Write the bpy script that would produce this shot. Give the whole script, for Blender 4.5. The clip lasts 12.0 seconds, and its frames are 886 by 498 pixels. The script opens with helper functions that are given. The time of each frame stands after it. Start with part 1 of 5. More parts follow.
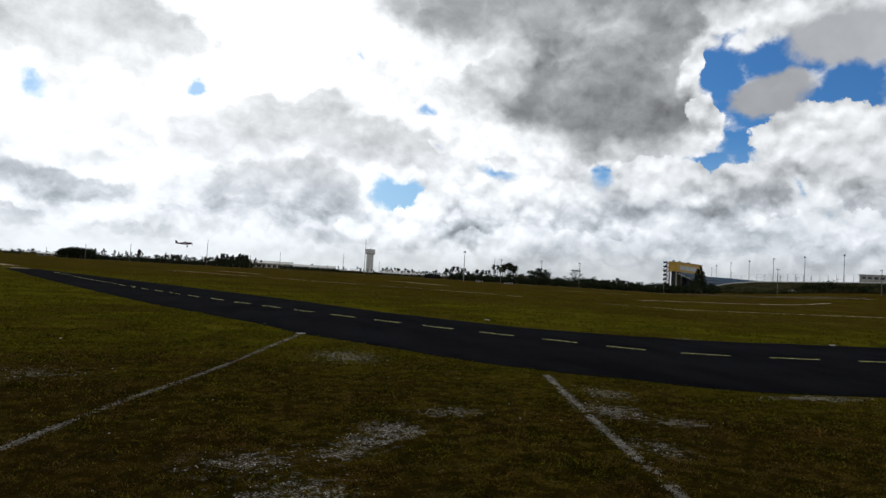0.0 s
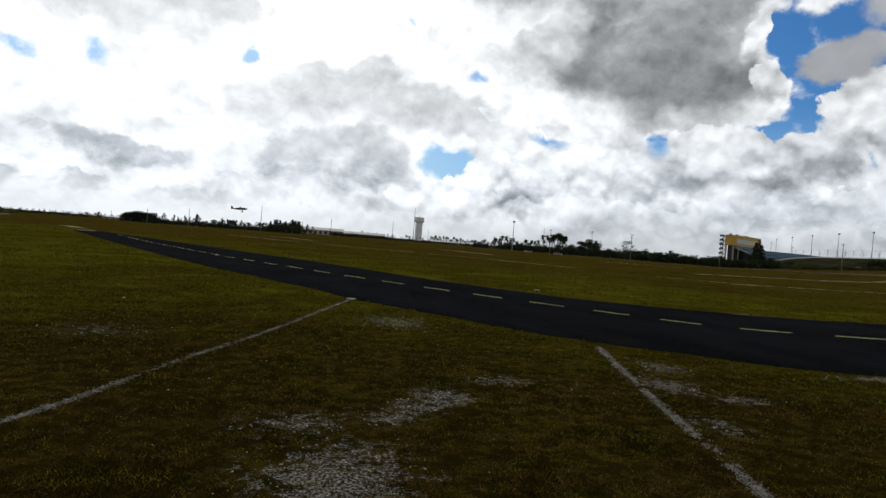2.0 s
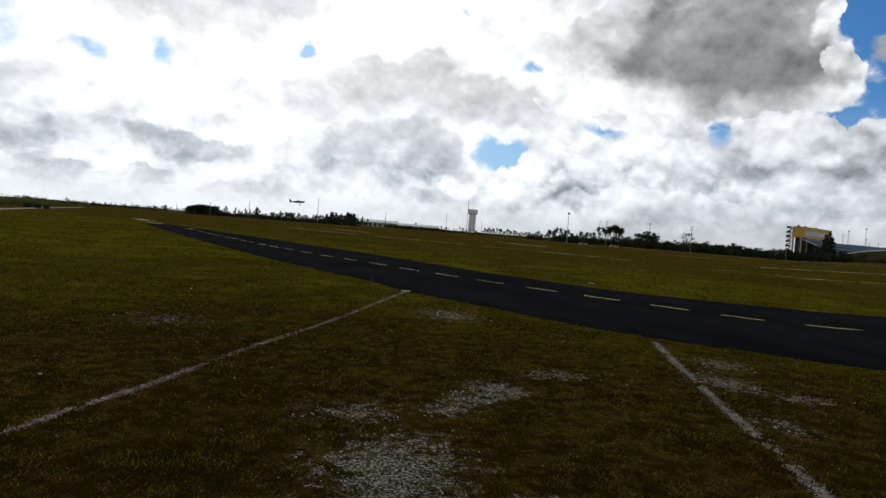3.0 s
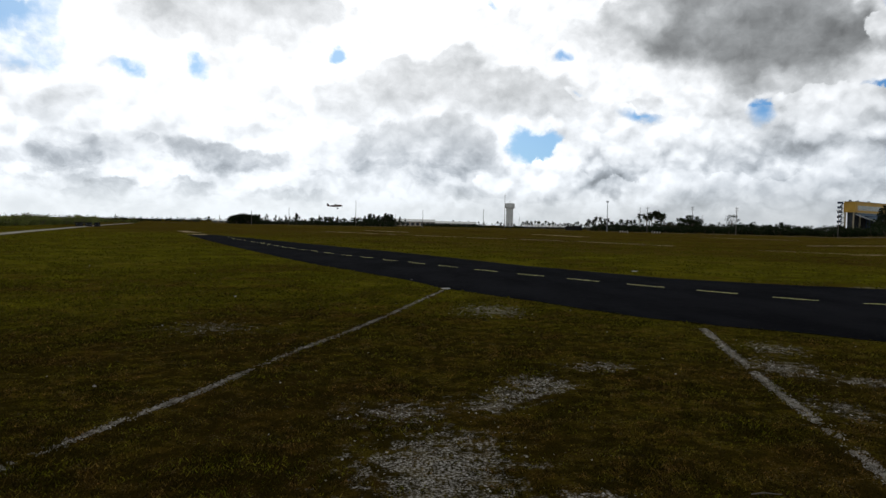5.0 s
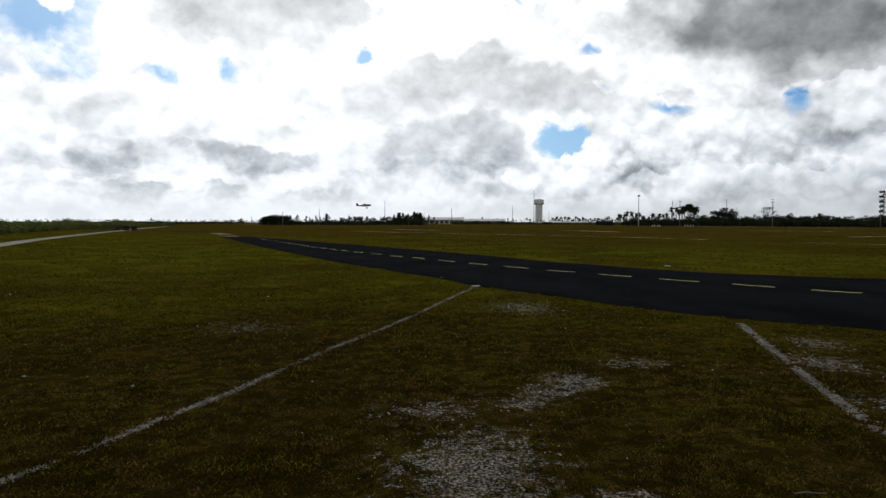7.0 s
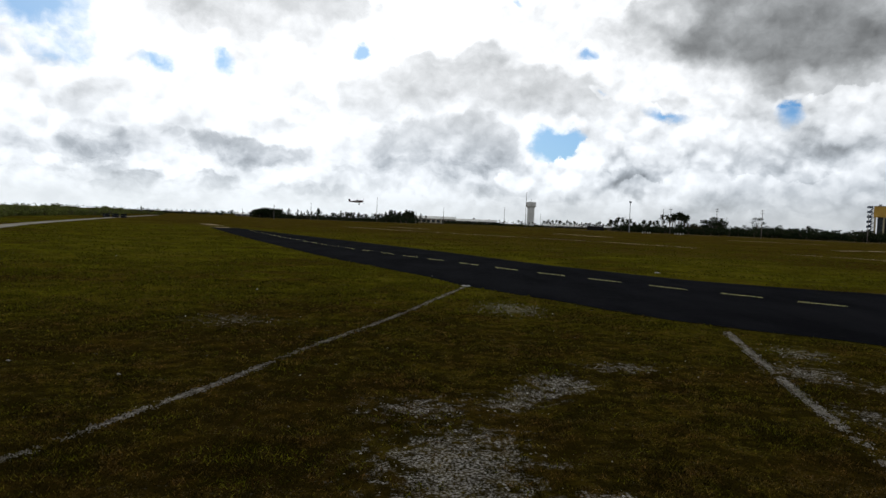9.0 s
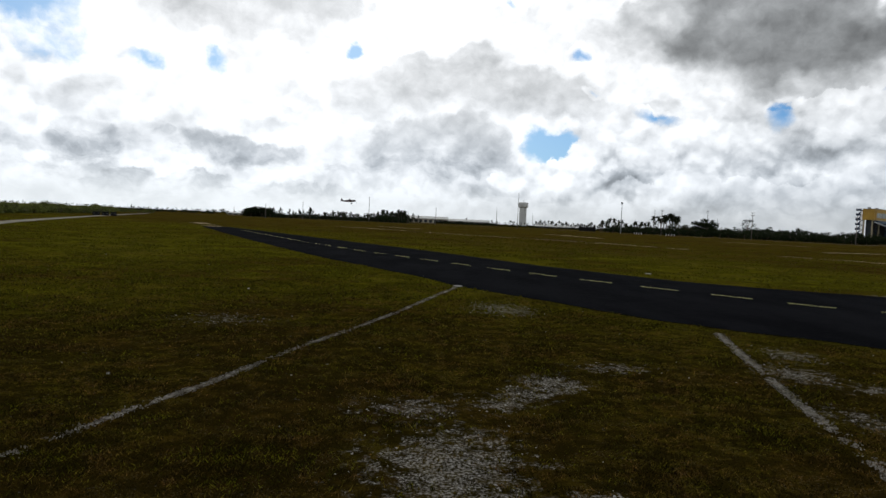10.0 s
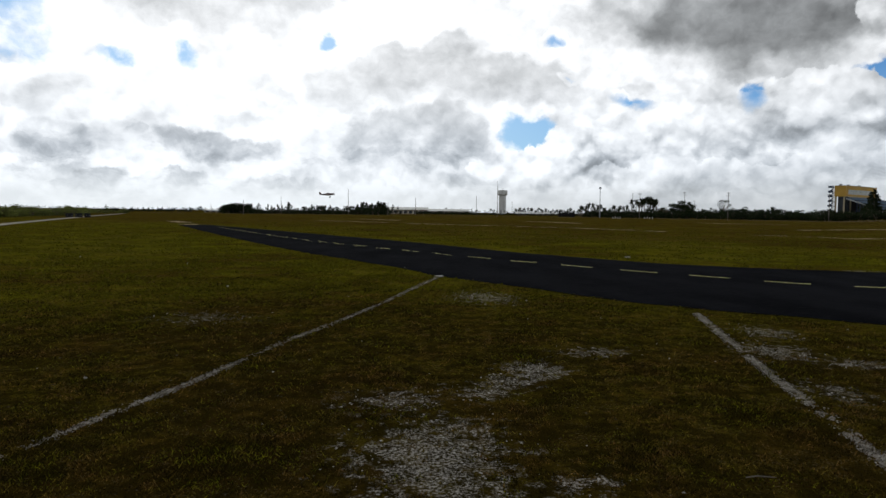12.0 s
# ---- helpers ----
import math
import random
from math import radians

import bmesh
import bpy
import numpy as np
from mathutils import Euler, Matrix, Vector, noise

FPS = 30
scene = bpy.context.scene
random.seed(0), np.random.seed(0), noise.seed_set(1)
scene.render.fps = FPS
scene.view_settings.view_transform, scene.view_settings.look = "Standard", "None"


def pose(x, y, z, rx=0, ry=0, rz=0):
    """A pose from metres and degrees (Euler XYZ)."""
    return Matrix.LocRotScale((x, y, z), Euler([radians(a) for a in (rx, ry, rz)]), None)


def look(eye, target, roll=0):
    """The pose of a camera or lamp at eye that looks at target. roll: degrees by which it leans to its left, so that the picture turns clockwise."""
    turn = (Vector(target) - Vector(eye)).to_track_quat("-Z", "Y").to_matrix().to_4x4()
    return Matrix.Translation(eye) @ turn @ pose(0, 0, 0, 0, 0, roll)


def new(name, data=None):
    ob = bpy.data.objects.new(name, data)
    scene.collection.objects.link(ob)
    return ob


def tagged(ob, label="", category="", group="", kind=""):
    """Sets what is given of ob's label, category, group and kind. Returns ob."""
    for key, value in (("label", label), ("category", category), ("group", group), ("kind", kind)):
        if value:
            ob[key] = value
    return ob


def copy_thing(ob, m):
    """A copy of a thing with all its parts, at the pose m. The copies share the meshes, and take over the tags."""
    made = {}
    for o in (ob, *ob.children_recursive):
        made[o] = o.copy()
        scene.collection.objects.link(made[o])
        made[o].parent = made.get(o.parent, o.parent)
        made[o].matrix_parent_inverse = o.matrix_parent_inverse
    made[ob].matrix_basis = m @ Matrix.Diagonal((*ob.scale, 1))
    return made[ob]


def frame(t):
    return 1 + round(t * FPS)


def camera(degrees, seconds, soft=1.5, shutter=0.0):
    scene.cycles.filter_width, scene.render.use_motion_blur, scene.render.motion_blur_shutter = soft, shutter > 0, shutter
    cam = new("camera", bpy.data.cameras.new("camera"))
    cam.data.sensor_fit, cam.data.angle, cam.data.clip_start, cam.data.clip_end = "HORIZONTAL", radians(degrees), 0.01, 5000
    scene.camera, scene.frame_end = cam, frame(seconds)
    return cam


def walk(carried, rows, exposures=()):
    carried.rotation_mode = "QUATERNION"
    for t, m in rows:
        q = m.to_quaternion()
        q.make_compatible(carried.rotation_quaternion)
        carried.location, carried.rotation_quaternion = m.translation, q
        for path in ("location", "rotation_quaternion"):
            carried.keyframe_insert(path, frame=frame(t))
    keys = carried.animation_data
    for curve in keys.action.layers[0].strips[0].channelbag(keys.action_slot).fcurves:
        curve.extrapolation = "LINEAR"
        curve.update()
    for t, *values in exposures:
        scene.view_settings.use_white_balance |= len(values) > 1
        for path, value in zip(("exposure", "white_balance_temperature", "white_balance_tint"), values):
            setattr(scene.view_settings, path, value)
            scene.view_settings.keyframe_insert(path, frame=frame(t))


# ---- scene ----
# ---- camera ----
EYE = 1.65
LENS = 70.957
cam = camera(LENS, 12.0, soft=1.5)
# seconds, metres from the standing place (x, y, z), yaw, pitch, lean
ROWS = [
    (0.0, 0.009, -0.110, 0.006, -15.39, 2.46, 3.34),
    (0.5, 0.009, -0.080, 0.002, -15.02, 1.51, 3.55),
    (1.0, 0.009, -0.020, -0.010, -13.64, 0.54, 4.20),
    (1.5, 0.011, 0.009, -0.014, -12.75, -0.43, 4.23),
    (2.0, -0.002, 0.032, -0.022, -11.12, -0.69, 4.36),
    (2.5, -0.017, -0.042, 0.006, -8.52, -1.35, 4.33),
    (3.0, -0.028, -0.052, 0.010, -6.27, -1.80, 4.34),
    (5.0, 0.004, -0.005, 0.007, -2.71, -2.28, 1.14),
    (5.5, 0.016, 0.016, -0.003, -0.83, -1.91, -0.30),
    (6.0, 0.018, 0.016, -0.001, -0.53, -2.05, -0.46),
    (6.5, 0.012, 0.017, 0.001, -0.06, -2.45, -0.15),
    (7.0, 0.009, 0.023, 0.001, -0.00, -2.51, 0.07),
    (9.0, -0.011, 0.016, -0.004, -0.86, -2.57, 2.19),
    (9.5, -0.013, 0.017, -0.004, -1.40, -2.31, 2.51),
    (10.0, -0.015, 0.021, -0.004, -1.59, -2.54, 2.52),
    (10.5, -0.015, 0.025, -0.004, -1.81, -2.90, 2.62),
    (11.0, -0.008, 0.033, -0.002, -2.23, -3.06, 1.95),
    (11.5, 0.002, 0.044, -0.001, -2.58, -3.32, 1.47),
    (12.0, 0.010, 0.040, -0.003, -3.35, -3.40, 0.62),
]
walk(cam, [(t, pose(x, y, EYE + z, 90 + pitch, 0, yaw) @ pose(0, 0, 0, 0, 0, lean)) for t, x, y, z, yaw, pitch, lean in ROWS])

# ---- sky and sun ----
SUN_AZ, SUN_EL = 12.0, 38.0          # degrees to the left of +y, degrees up
# clouds: azimuth (left +), elevation, half width, half height, turn, thickness (below 0: a gap)
GAPS = [
    (33.6, 14.9, 5.2, 4.1, 0, -0.95),
    (23.7, 12.2, 1.8, 0.9, 8, -0.75),
    (19.3, 12.7, 1.0, 1.4, 0, -0.75),
    (7.2, 14.9, 0.8, 0.7, 0, -0.9),
    (-13.2, 14.8, 0.9, 1.1, 30, -0.95),
    (-10.9, 7.4, 3.8, 2.0, 0, -1.0),
    (9.9, 5.2, 2.2, 1.0, -10, -0.4),
    (-6.8, 19.5, 1.6, 0.6, 0, -0.8),
    (-14.2, 11.8, 0.8, 0.4, 0, -0.6),
]
DEEP = [
    (-38.8, 18.3, 2.4, 2.9, -3, -1.4),
    (-44.1, 18.6, 4.6, 2.1, -3, -1.5),
    (-48.7, 16.5, 3.2, 4.4, -3, -1.4),
    (-41.4, 12.0, 3.2, 2.4, 7, -1.3),
    (-38.6, 10.7, 2.4, 1.2, -3, -1.1),
    (-42.0, 15.0, 3.2, 3.0, -3, -1.4),
    (-45.7, 14.3, 2.4, 2.9, -3, -1.2),
    (-30.0, 9.4, 1.2, 1.5, -3, -0.9),
    (-47.6, 6.9, 1.2, 1.0, -3, -0.7),
]
GREYS = [
    (16.4, 17.2, 9.5, 4.4, 4, 0.42),
    (-25.5, 21.9, 15.0, 6.7, -3, 0.62),
    (-27.1, 15.7, 11.6, 6.1, 3, 0.7),
    (-33.0, 14.1, 6.2, 3.9, -3, 0.68),
    (-17.8, 23.7, 13.0, 3.3, -3, 0.52),
    (-30.8, 19.4, 8.0, 6.8, -3, 0.66),
    (2.8, 11.3, 7.4, 2.9, -8, 0.35),
    (-3.3, 13.4, 2.5, 2.4, 0, 0.3),
    (-9.4, 10.8, 6.5, 2.6, 8, 0.34),
    (12.5, 10.2, 3.5, 1.3, 30, 0.26),
    (-0.9, 6.0, 6.6, 3.4, -6, 0.36),
    (16.7, 5.1, 6.7, 1.7, 4, 0.42),
    (27.8, 9.0, 3.0, 2.2, -20, 0.26),
    (28.3, 4.6, 2.6, 2.5, 0, 0.28),
]
VEILS = [
    (25.6, 2.7, 3.1, 0.9, -10, 0.3),
    (18.6, 2.8, 4.8, 0.9, 0, 0.28),
    (10.7, 2.4, 6.8, 0.8, 0, 0.22),
    (14.4, 7.7, 2.8, 1.1, 0, 0.24),
    (22.8, 6.2, 1.0, 0.7, 0, 0.25),
    (-19.0, 3.6, 9.1, 1.4, 0, 0.34),
    (-27.3, 2.7, 7.4, 1.2, 0, 0.34),
    (-15.6, 6.4, 2.4, 1.6, 0, 0.26),
    (-24.8, 5.5, 4.0, 1.4, 0, 0.26),
    (-32.3, 4.5, 3.6, 1.3, 0, 0.28),
    (-11.6, 3.0, 8.1, 0.8, 0, 0.22),
    (-22.9, 10.1, 4.3, 1.5, -3, 0.22),
]
# where the dark clouds let light through
THIN = [
    (-19.0, 18.8, 4.0, 3.0, -3, -0.32),
    (-35.4, 17.7, 1.6, 2.7, -3, -0.14),
    (-30.1, 22.6, 2.5, 1.3, -3, -0.12),
    (-24.3, 10.1, 9.4, 1.0, -3, -0.15),
]
# heaped clouds with crisp tops, before the rest
HEAPS = [
    (-17.4, 5.5, 4.8, 4.3, 0, 0.62),
    (-11.6, 4.2, 3.8, 2.0, 0, 0.45),
    (-23.9, 6.5, 4.9, 3.8, 0, 0.58),
    (-30.0, 6.0, 3.7, 3.8, 0, 0.62),
    (-34.2, 7.0, 4.2, 4.3, 0, 0.62),
    (-40.5, 7.5, 5.0, 2.8, -3, 0.88),
    (-46.5, 11.7, 5.1, 4.0, -3, 0.6),
    (-49.4, 8.7, 4.0, 3.4, -3, 0.62),
    (-37.9, 13.6, 1.7, 2.8, -3, 0.58),
    (-34.3, 8.6, 4.5, 2.9, -3, 0.6),
    (31.4, 16.5, 1.8, 0.9, 0, 0.3),
    (-36.4, 18.1, 1.0, 2.5, 17, 0.52),
    (-47.1, 5.2, 4.8, 1.7, -3, 0.6),
]
# lower row of small heaps towards the horizon
ROW = [
    (-14.6, 3.8, 2.6, 1.6, 0, 0.6),
    (-18.6, 3.0, 3.0, 1.5, 0, 0.62),
    (-22.8, 3.7, 2.7, 1.7, 0, 0.62),
    (-26.8, 3.2, 2.7, 1.7, 0, 0.64),
    (-30.7, 2.8, 2.4, 1.4, 0, 0.64),
    (-33.8, 3.5, 2.4, 1.8, 0, 0.64),
    (-8.1, 3.6, 2.6, 1.3, 0, 0.55),
]
# blue between the heaps
LATE = [
    (-19.9, 9.7, 2.2, 0.8, 15, -0.75),
    (-29.7, 9.5, 1.1, 1.5, 0, -0.65),
    (-44.9, 8.3, 0.8, 1.1, -3, -0.7),
    (-10.9, 7.4, 3.3, 1.8, 0, -0.35),
]
# flat grey scud before the blue, with its brightness
SCUD = [
    (-42.6, 16.0, 3.0, 1.8, -11, 0.36),
    (-47.9, 20.1, 3.8, 1.9, -3, 0.42),
]


class Nodes:
    """Short hand for building a node tree."""

    def __init__(self, tree):
        self.tree = tree
        tree.nodes.clear()

    def add(self, kind, **sets):
        node = self.tree.nodes.new(kind)
        for key, value in sets.items():
            setattr(node, key, value)
        return node

    def put(self, socket, value):
        if isinstance(value, bpy.types.NodeSocket):
            self.tree.links.new(value, socket)
        elif value is not None:
            socket.default_value = value

    def math(self, op, a, b=None, c=None, clamp=False):
        node = self.add("ShaderNodeMath", operation=op, use_clamp=clamp)
        for i, v in enumerate((a, b, c)):
            self.put(node.inputs[i], v)
        return node.outputs[0]

    def vec(self, op, a, b=None, scale=None):
        node = self.add("ShaderNodeVectorMath", operation=op)
        self.put(node.inputs[0], a)
        self.put(node.inputs[1], b)
        if scale is not None:
            self.put(node.inputs["Scale"], scale)
        return node.outputs["Value"] if op in ("LENGTH", "DOT_PRODUCT") else node.outputs["Vector"]

    def noise(self, vector, scale, detail=4.0, rough=0.55, colour=False, distortion=0.0):
        node = self.add("ShaderNodeTexNoise")
        self.put(node.inputs["Vector"], vector)
        self.put(node.inputs["Scale"], scale)
        self.put(node.inputs["Detail"], detail)
        self.put(node.inputs["Roughness"], rough)
        self.put(node.inputs["Distortion"], distortion)
        return node.outputs["Color" if colour else "Fac"]

    def span(self, value, a, b, lo=0.0, hi=1.0, smooth=True):
        node = self.add("ShaderNodeMapRange", interpolation_type="SMOOTHSTEP" if smooth else "LINEAR")
        for i, v in enumerate((value, a, b, lo, hi)):
            self.put(node.inputs[i], v)
        return node.outputs[0]

    def mix(self, fac, a, b):
        node = self.add("ShaderNodeMix", data_type="RGBA")
        self.put(node.inputs[0], fac)
        for i, v in ((6, a), (7, b)):
            self.put(node.inputs[i], (*v, 1.0) if isinstance(v, tuple) and len(v) == 3 else v)
        return node.outputs[2]


def make_world():
    world = bpy.data.worlds.new("sky")
    scene.world = world
    world.use_nodes = True
    n = Nodes(world.node_tree)
    way = n.add("ShaderNodeTexCoord").outputs["Generated"]
    sky = n.add("ShaderNodeTexSky", sky_type="NISHITA", sun_disc=False, sun_elevation=radians(SUN_EL), sun_rotation=radians(-SUN_AZ))
    sep = n.add("ShaderNodeSeparateXYZ")
    n.put(sep.inputs[0], way)
    up = sep.outputs["Z"]
    # outlines are bent at two scales
    rag = n.vec("SUBTRACT", n.noise(way, 7.0, 3.0, 0.55, colour=True), (0.5, 0.5, 0.5))
    curl = n.vec("SUBTRACT", n.noise(way, 30.0, 4.0, 0.6, colour=True), (0.5, 0.5, 0.5))
    bent = n.vec("ADD", way, n.vec("ADD", n.vec("SCALE", rag, scale=0.060), n.vec("SCALE", curl, scale=0.030)))
    # puffs: rounded cells over smooth noise, flatter towards the horizon
    flat = n.vec("MULTIPLY", n.vec("ADD", way, n.vec("SCALE", curl, scale=0.020)), (1.0, 1.0, 1.2))

    def puffs(vector):
        node = n.add("ShaderNodeTexVoronoi", feature="SMOOTH_F1", normalize=True)
        n.put(node.inputs["Vector"], vector)
        for key, value in (("Scale", 13.0), ("Detail", 2.0), ("Roughness", 0.55), ("Lacunarity", 2.3), ("Smoothness", 0.6)):
            node.inputs[key].default_value = value
        return n.math("SUBTRACT", n.math("SUBTRACT", 0.36, node.outputs["Distance"]), n.math("MULTIPLY", n.math("SUBTRACT", n.noise(vector, 9.0, 5.0, 0.55), 0.5), -0.9))

    puff = puffs(flat)
    above = puffs(n.vec("ADD", flat, (-0.004, 0.0, 0.020)))
    wisp = n.math("SUBTRACT", n.noise(n.vec("MULTIPLY", way, (1.0, 1.0, 1.8)), 4.5, 7.0, 0.58), 0.5)

    def blob(az, el, rx, ry, turn, vector):
        a, e = radians(az), radians(el)
        m = n.add("ShaderNodeMapping", vector_type="TEXTURE")
        n.put(m.inputs["Vector"], vector)
        m.inputs["Location"].default_value = (-math.sin(a) * math.cos(e), math.cos(a) * math.cos(e), math.sin(e))
        m.inputs["Rotation"].default_value = (Matrix.Rotation(a, 3, "Z") @ Matrix.Rotation(e, 3, "X") @ Matrix.Rotation(radians(turn), 3, "Y")).to_euler()
        m.inputs["Scale"].default_value = (math.sin(radians(rx)), 0.5, math.sin(radians(ry)))
        return m.outputs[0]

    bank = n.math("SUBTRACT", n.noise(n.vec("MULTIPLY", bent, (1.0, 1.0, 2.3)), 15.0, 6.0, 0.62), 0.5)
    low = n.span(up, 0.16, 0.04)
    thick = n.math("ADD", 0.30, n.math("MULTIPLY", n.math("ADD", n.math("MULTIPLY", bank, 1.5), 0.08), low))
    rough_edge = n.math("ADD", n.math("MULTIPLY", puff, 1.0), n.math("MULTIPLY", wisp, 0.7))
    grow = None
    for az, el, rx, ry, turn, weight in GREYS + VEILS:
        q = blob(az, el, rx, ry, turn, bent)
        part_ = n.add("ShaderNodeSeparateXYZ")
        n.put(part_.inputs[0], q)
        far = n.math("SUBTRACT", n.vec("LENGTH", q), rough_edge)
        fall = n.span(far, 1.12, n.span(part_.outputs["Z"], -0.5, 0.5, 0.10, 0.78), 0.0, weight)
        grow = fall if grow is None else n.math("MAXIMUM", grow, fall)
    for az, el, rx, ry, turn, weight in THIN:
        far = n.math("SUBTRACT", n.vec("LENGTH", blob(az, el, rx, ry, turn, bent)), rough_edge)
        grow = n.math("ADD", grow, n.span(far, 1.25, 0.2, 0.0, weight))
    # thick cloud is smoother than its edges
    tatter = n.math("SUBTRACT", n.noise(n.vec("MULTIPLY", bent, (1.0, 1.0, 1.4)), 27.0, 7.0, 0.68), 0.5)
    uneven = n.math("ADD", n.math("MULTIPLY", wisp, 0.80), n.math("ADD", n.math("MULTIPLY", puff, 0.45), n.math("MULTIPLY", tatter, 0.55)))
    thick = n.math("ADD", thick, n.math("ADD", grow, n.math("MULTIPLY", uneven, n.span(grow, 0.0, 0.5, 0.85, 0.50))))
    lack = None
    for az, el, rx, ry, turn, weight in GAPS + DEEP:
        far = n.math("ADD", n.vec("LENGTH", blob(az, el, rx, ry, turn, bent)), n.math("MULTIPLY", rough_edge, 1.1))
        fall = n.span(far, 1.35, 0.10, 0.0, weight, False)
        lack = fall if lack is None else n.math("MINIMUM", lack, fall)
    thick = n.math("ADD", thick, lack)
    heap_edge = n.math("ADD", 1.0, n.math("MULTIPLY_ADD", rough_edge, 0.9, n.math("MULTIPLY", tatter, 0.45)))
    lobes = n.math("MULTIPLY_ADD", puff, -1.7, n.math("MULTIPLY", tatter, 0.40))
    for az, el, rx, ry, turn, weight in HEAPS + ROW:
        # each heap leans on the one behind it
        q = blob(az, el, rx, ry, turn, n.vec("SCALE", bent, scale=n.math("MULTIPLY_ADD", thick, 0.0006, 1.0)))
        part_ = n.add("ShaderNodeSeparateXYZ")
        n.put(part_.inputs[0], q)
        v = part_.outputs["Z"]
        inside = n.math("SUBTRACT", heap_edge, n.vec("LENGTH", q))
        deep = n.math("ADD", n.math("MULTIPLY_ADD", v, -0.46, weight - 0.12), lobes)
        deep = n.math("MAXIMUM", deep, 0.17)
        mask = n.span(inside, 0.0, n.span(v, -0.5, 0.3, 0.80, 0.12))
        thick = n.math("MULTIPLY_ADD", n.math("SUBTRACT", deep, thick), mask, thick)
    for az, el, rx, ry, turn, weight in LATE:
        far = n.math("ADD", n.vec("LENGTH", blob(az, el, rx, ry, turn, bent)), rough_edge)
        thick = n.math("ADD", thick, n.span(far, 1.20, 0.10, 0.0, weight, False))
    cover = n.span(thick, -0.42, 0.14)
    a, e = radians(SUN_AZ), radians(SUN_EL)
    near_sun = n.vec("DOT_PRODUCT", way, (-math.sin(a) * math.cos(e), math.cos(a) * math.cos(e), math.sin(e)))
    # thin cloud lets the sun through, thick cloud is grey from below
    white = n.math("SUBTRACT", n.math("ADD", 1.04, n.span(near_sun, 0.80, 1.0, 0.0, 0.35)), n.span(near_sun, 0.82, 0.60, 0.0, 0.29))
    # the sky above the view is dimmed to cut the light on the ground
    white = n.math("SUBTRACT", white, n.span(up, 0.36, 0.62, 0.0, 0.45))
    light = n.math("SUBTRACT", 1.0, n.math("MULTIPLY", n.span(thick, 0.26, 1.25), 0.82))
    relief = n.math("MULTIPLY", n.math("SUBTRACT", puff, above), n.span(near_sun, 0.92, 0.72, 1.0, 2.2))
    bright = n.math("MULTIPLY", n.math("MULTIPLY", white, light), n.math("ADD", 1.0, relief))
    bright = n.math("MINIMUM", n.math("MAXIMUM", bright, 0.12), 1.15)
    grey = n.mix(n.span(up, 0.07, 0.22), (0.900, 1.0, 1.115), (0.955, 1.0, 1.035))
    cool = n.mix(n.span(bright, 0.3, 1.0), grey, n.mix(n.span(up, 0.05, 0.25), (0.948, 1.0, 1.060), (0.975, 1.0, 1.030)))
    cloud = n.vec("SCALE", cool, scale=bright)
    blue = n.vec("MULTIPLY", n.vec("SCALE", sky.outputs[0], scale=0.062), (0.34, 0.80, 1.34))
    blue = n.mix(n.span(up, 0.24, 0.06, 0.0, 0.45), blue, (0.56, 0.76, 0.95))
    blue = n.mix(n.span(near_sun, 0.72, 0.93, 0.0, 0.55), blue, (0.66, 0.84, 1.0))
    above_all = n.mix(cover, blue, cloud)
    for az, el, rx, ry, turn, tone in SCUD:
        far = n.math("SUBTRACT", n.vec("LENGTH", blob(az, el, rx, ry, turn, bent)), rough_edge)
        above_all = n.mix(n.span(far, 1.12, 0.72), above_all, n.vec("SCALE", (0.965, 1.0, 1.06), scale=n.math("MULTIPLY_ADD", lobes, -0.12, tone)))
    # pale haze low over the horizon, brighter on the sun's side
    haze = n.vec("SCALE", (0.945, 1.0, 1.035), scale=n.span(sep.outputs["X"], -0.25, 0.40, 0.90, 0.56, False))
    paint = n.mix(n.span(up, 0.085, 0.0, 0.0, 0.80), above_all, haze)
    bg = n.add("ShaderNodeBackground")
    n.put(bg.inputs["Color"], paint)
    bg.inputs["Strength"].default_value = 1.0
    n.tree.links.new(bg.outputs[0], n.add("ShaderNodeOutputWorld").inputs[0])


make_world()
sun = new("sun", bpy.data.lights.new("sun", "SUN"))
sun.data.energy, sun.data.angle, sun.data.color = 0.5, radians(14), (1.0, 0.95, 0.86)
sun.matrix_world = look((0, 0, 50), Vector((0, 0, 50)) - Vector((-math.sin(radians(SUN_AZ)) * math.cos(radians(SUN_EL)), math.cos(radians(SUN_AZ)) * math.cos(radians(SUN_EL)), math.sin(radians(SUN_EL)))))


# ---- materials ----
def material(name, build):
    m = bpy.data.materials.new(name)
    m.use_nodes = True
    n = Nodes(m.node_tree)
    shader = build(n)
    out = n.add("ShaderNodeOutputMaterial")
    n.tree.links.new(shader, out.inputs["Surface"])
    return m


def surface(n, colour, rough=0.8, metal=0.0, bump=None, depth=0.01, spec=0.2):
    b = n.add("ShaderNodeBsdfPrincipled")
    n.put(b.inputs["Base Color"], (*colour, 1.0) if isinstance(colour, tuple) else colour)
    n.put(b.inputs["Roughness"], rough)
    n.put(b.inputs["Metallic"], metal)
    n.put(b.inputs["Specular IOR Level"], spec)
    if bump is not None:
        bn = n.add("ShaderNodeBump")
        bn.inputs["Strength"].default_value = 0.6
        bn.inputs["Distance"].default_value = depth
        n.put(bn.inputs["Height"], bump)
        n.tree.links.new(bn.outputs[0], b.inputs["Normal"])
    return b.outputs[0]


def place(n):
    return n.add("ShaderNodeTexCoord").outputs["Object"]


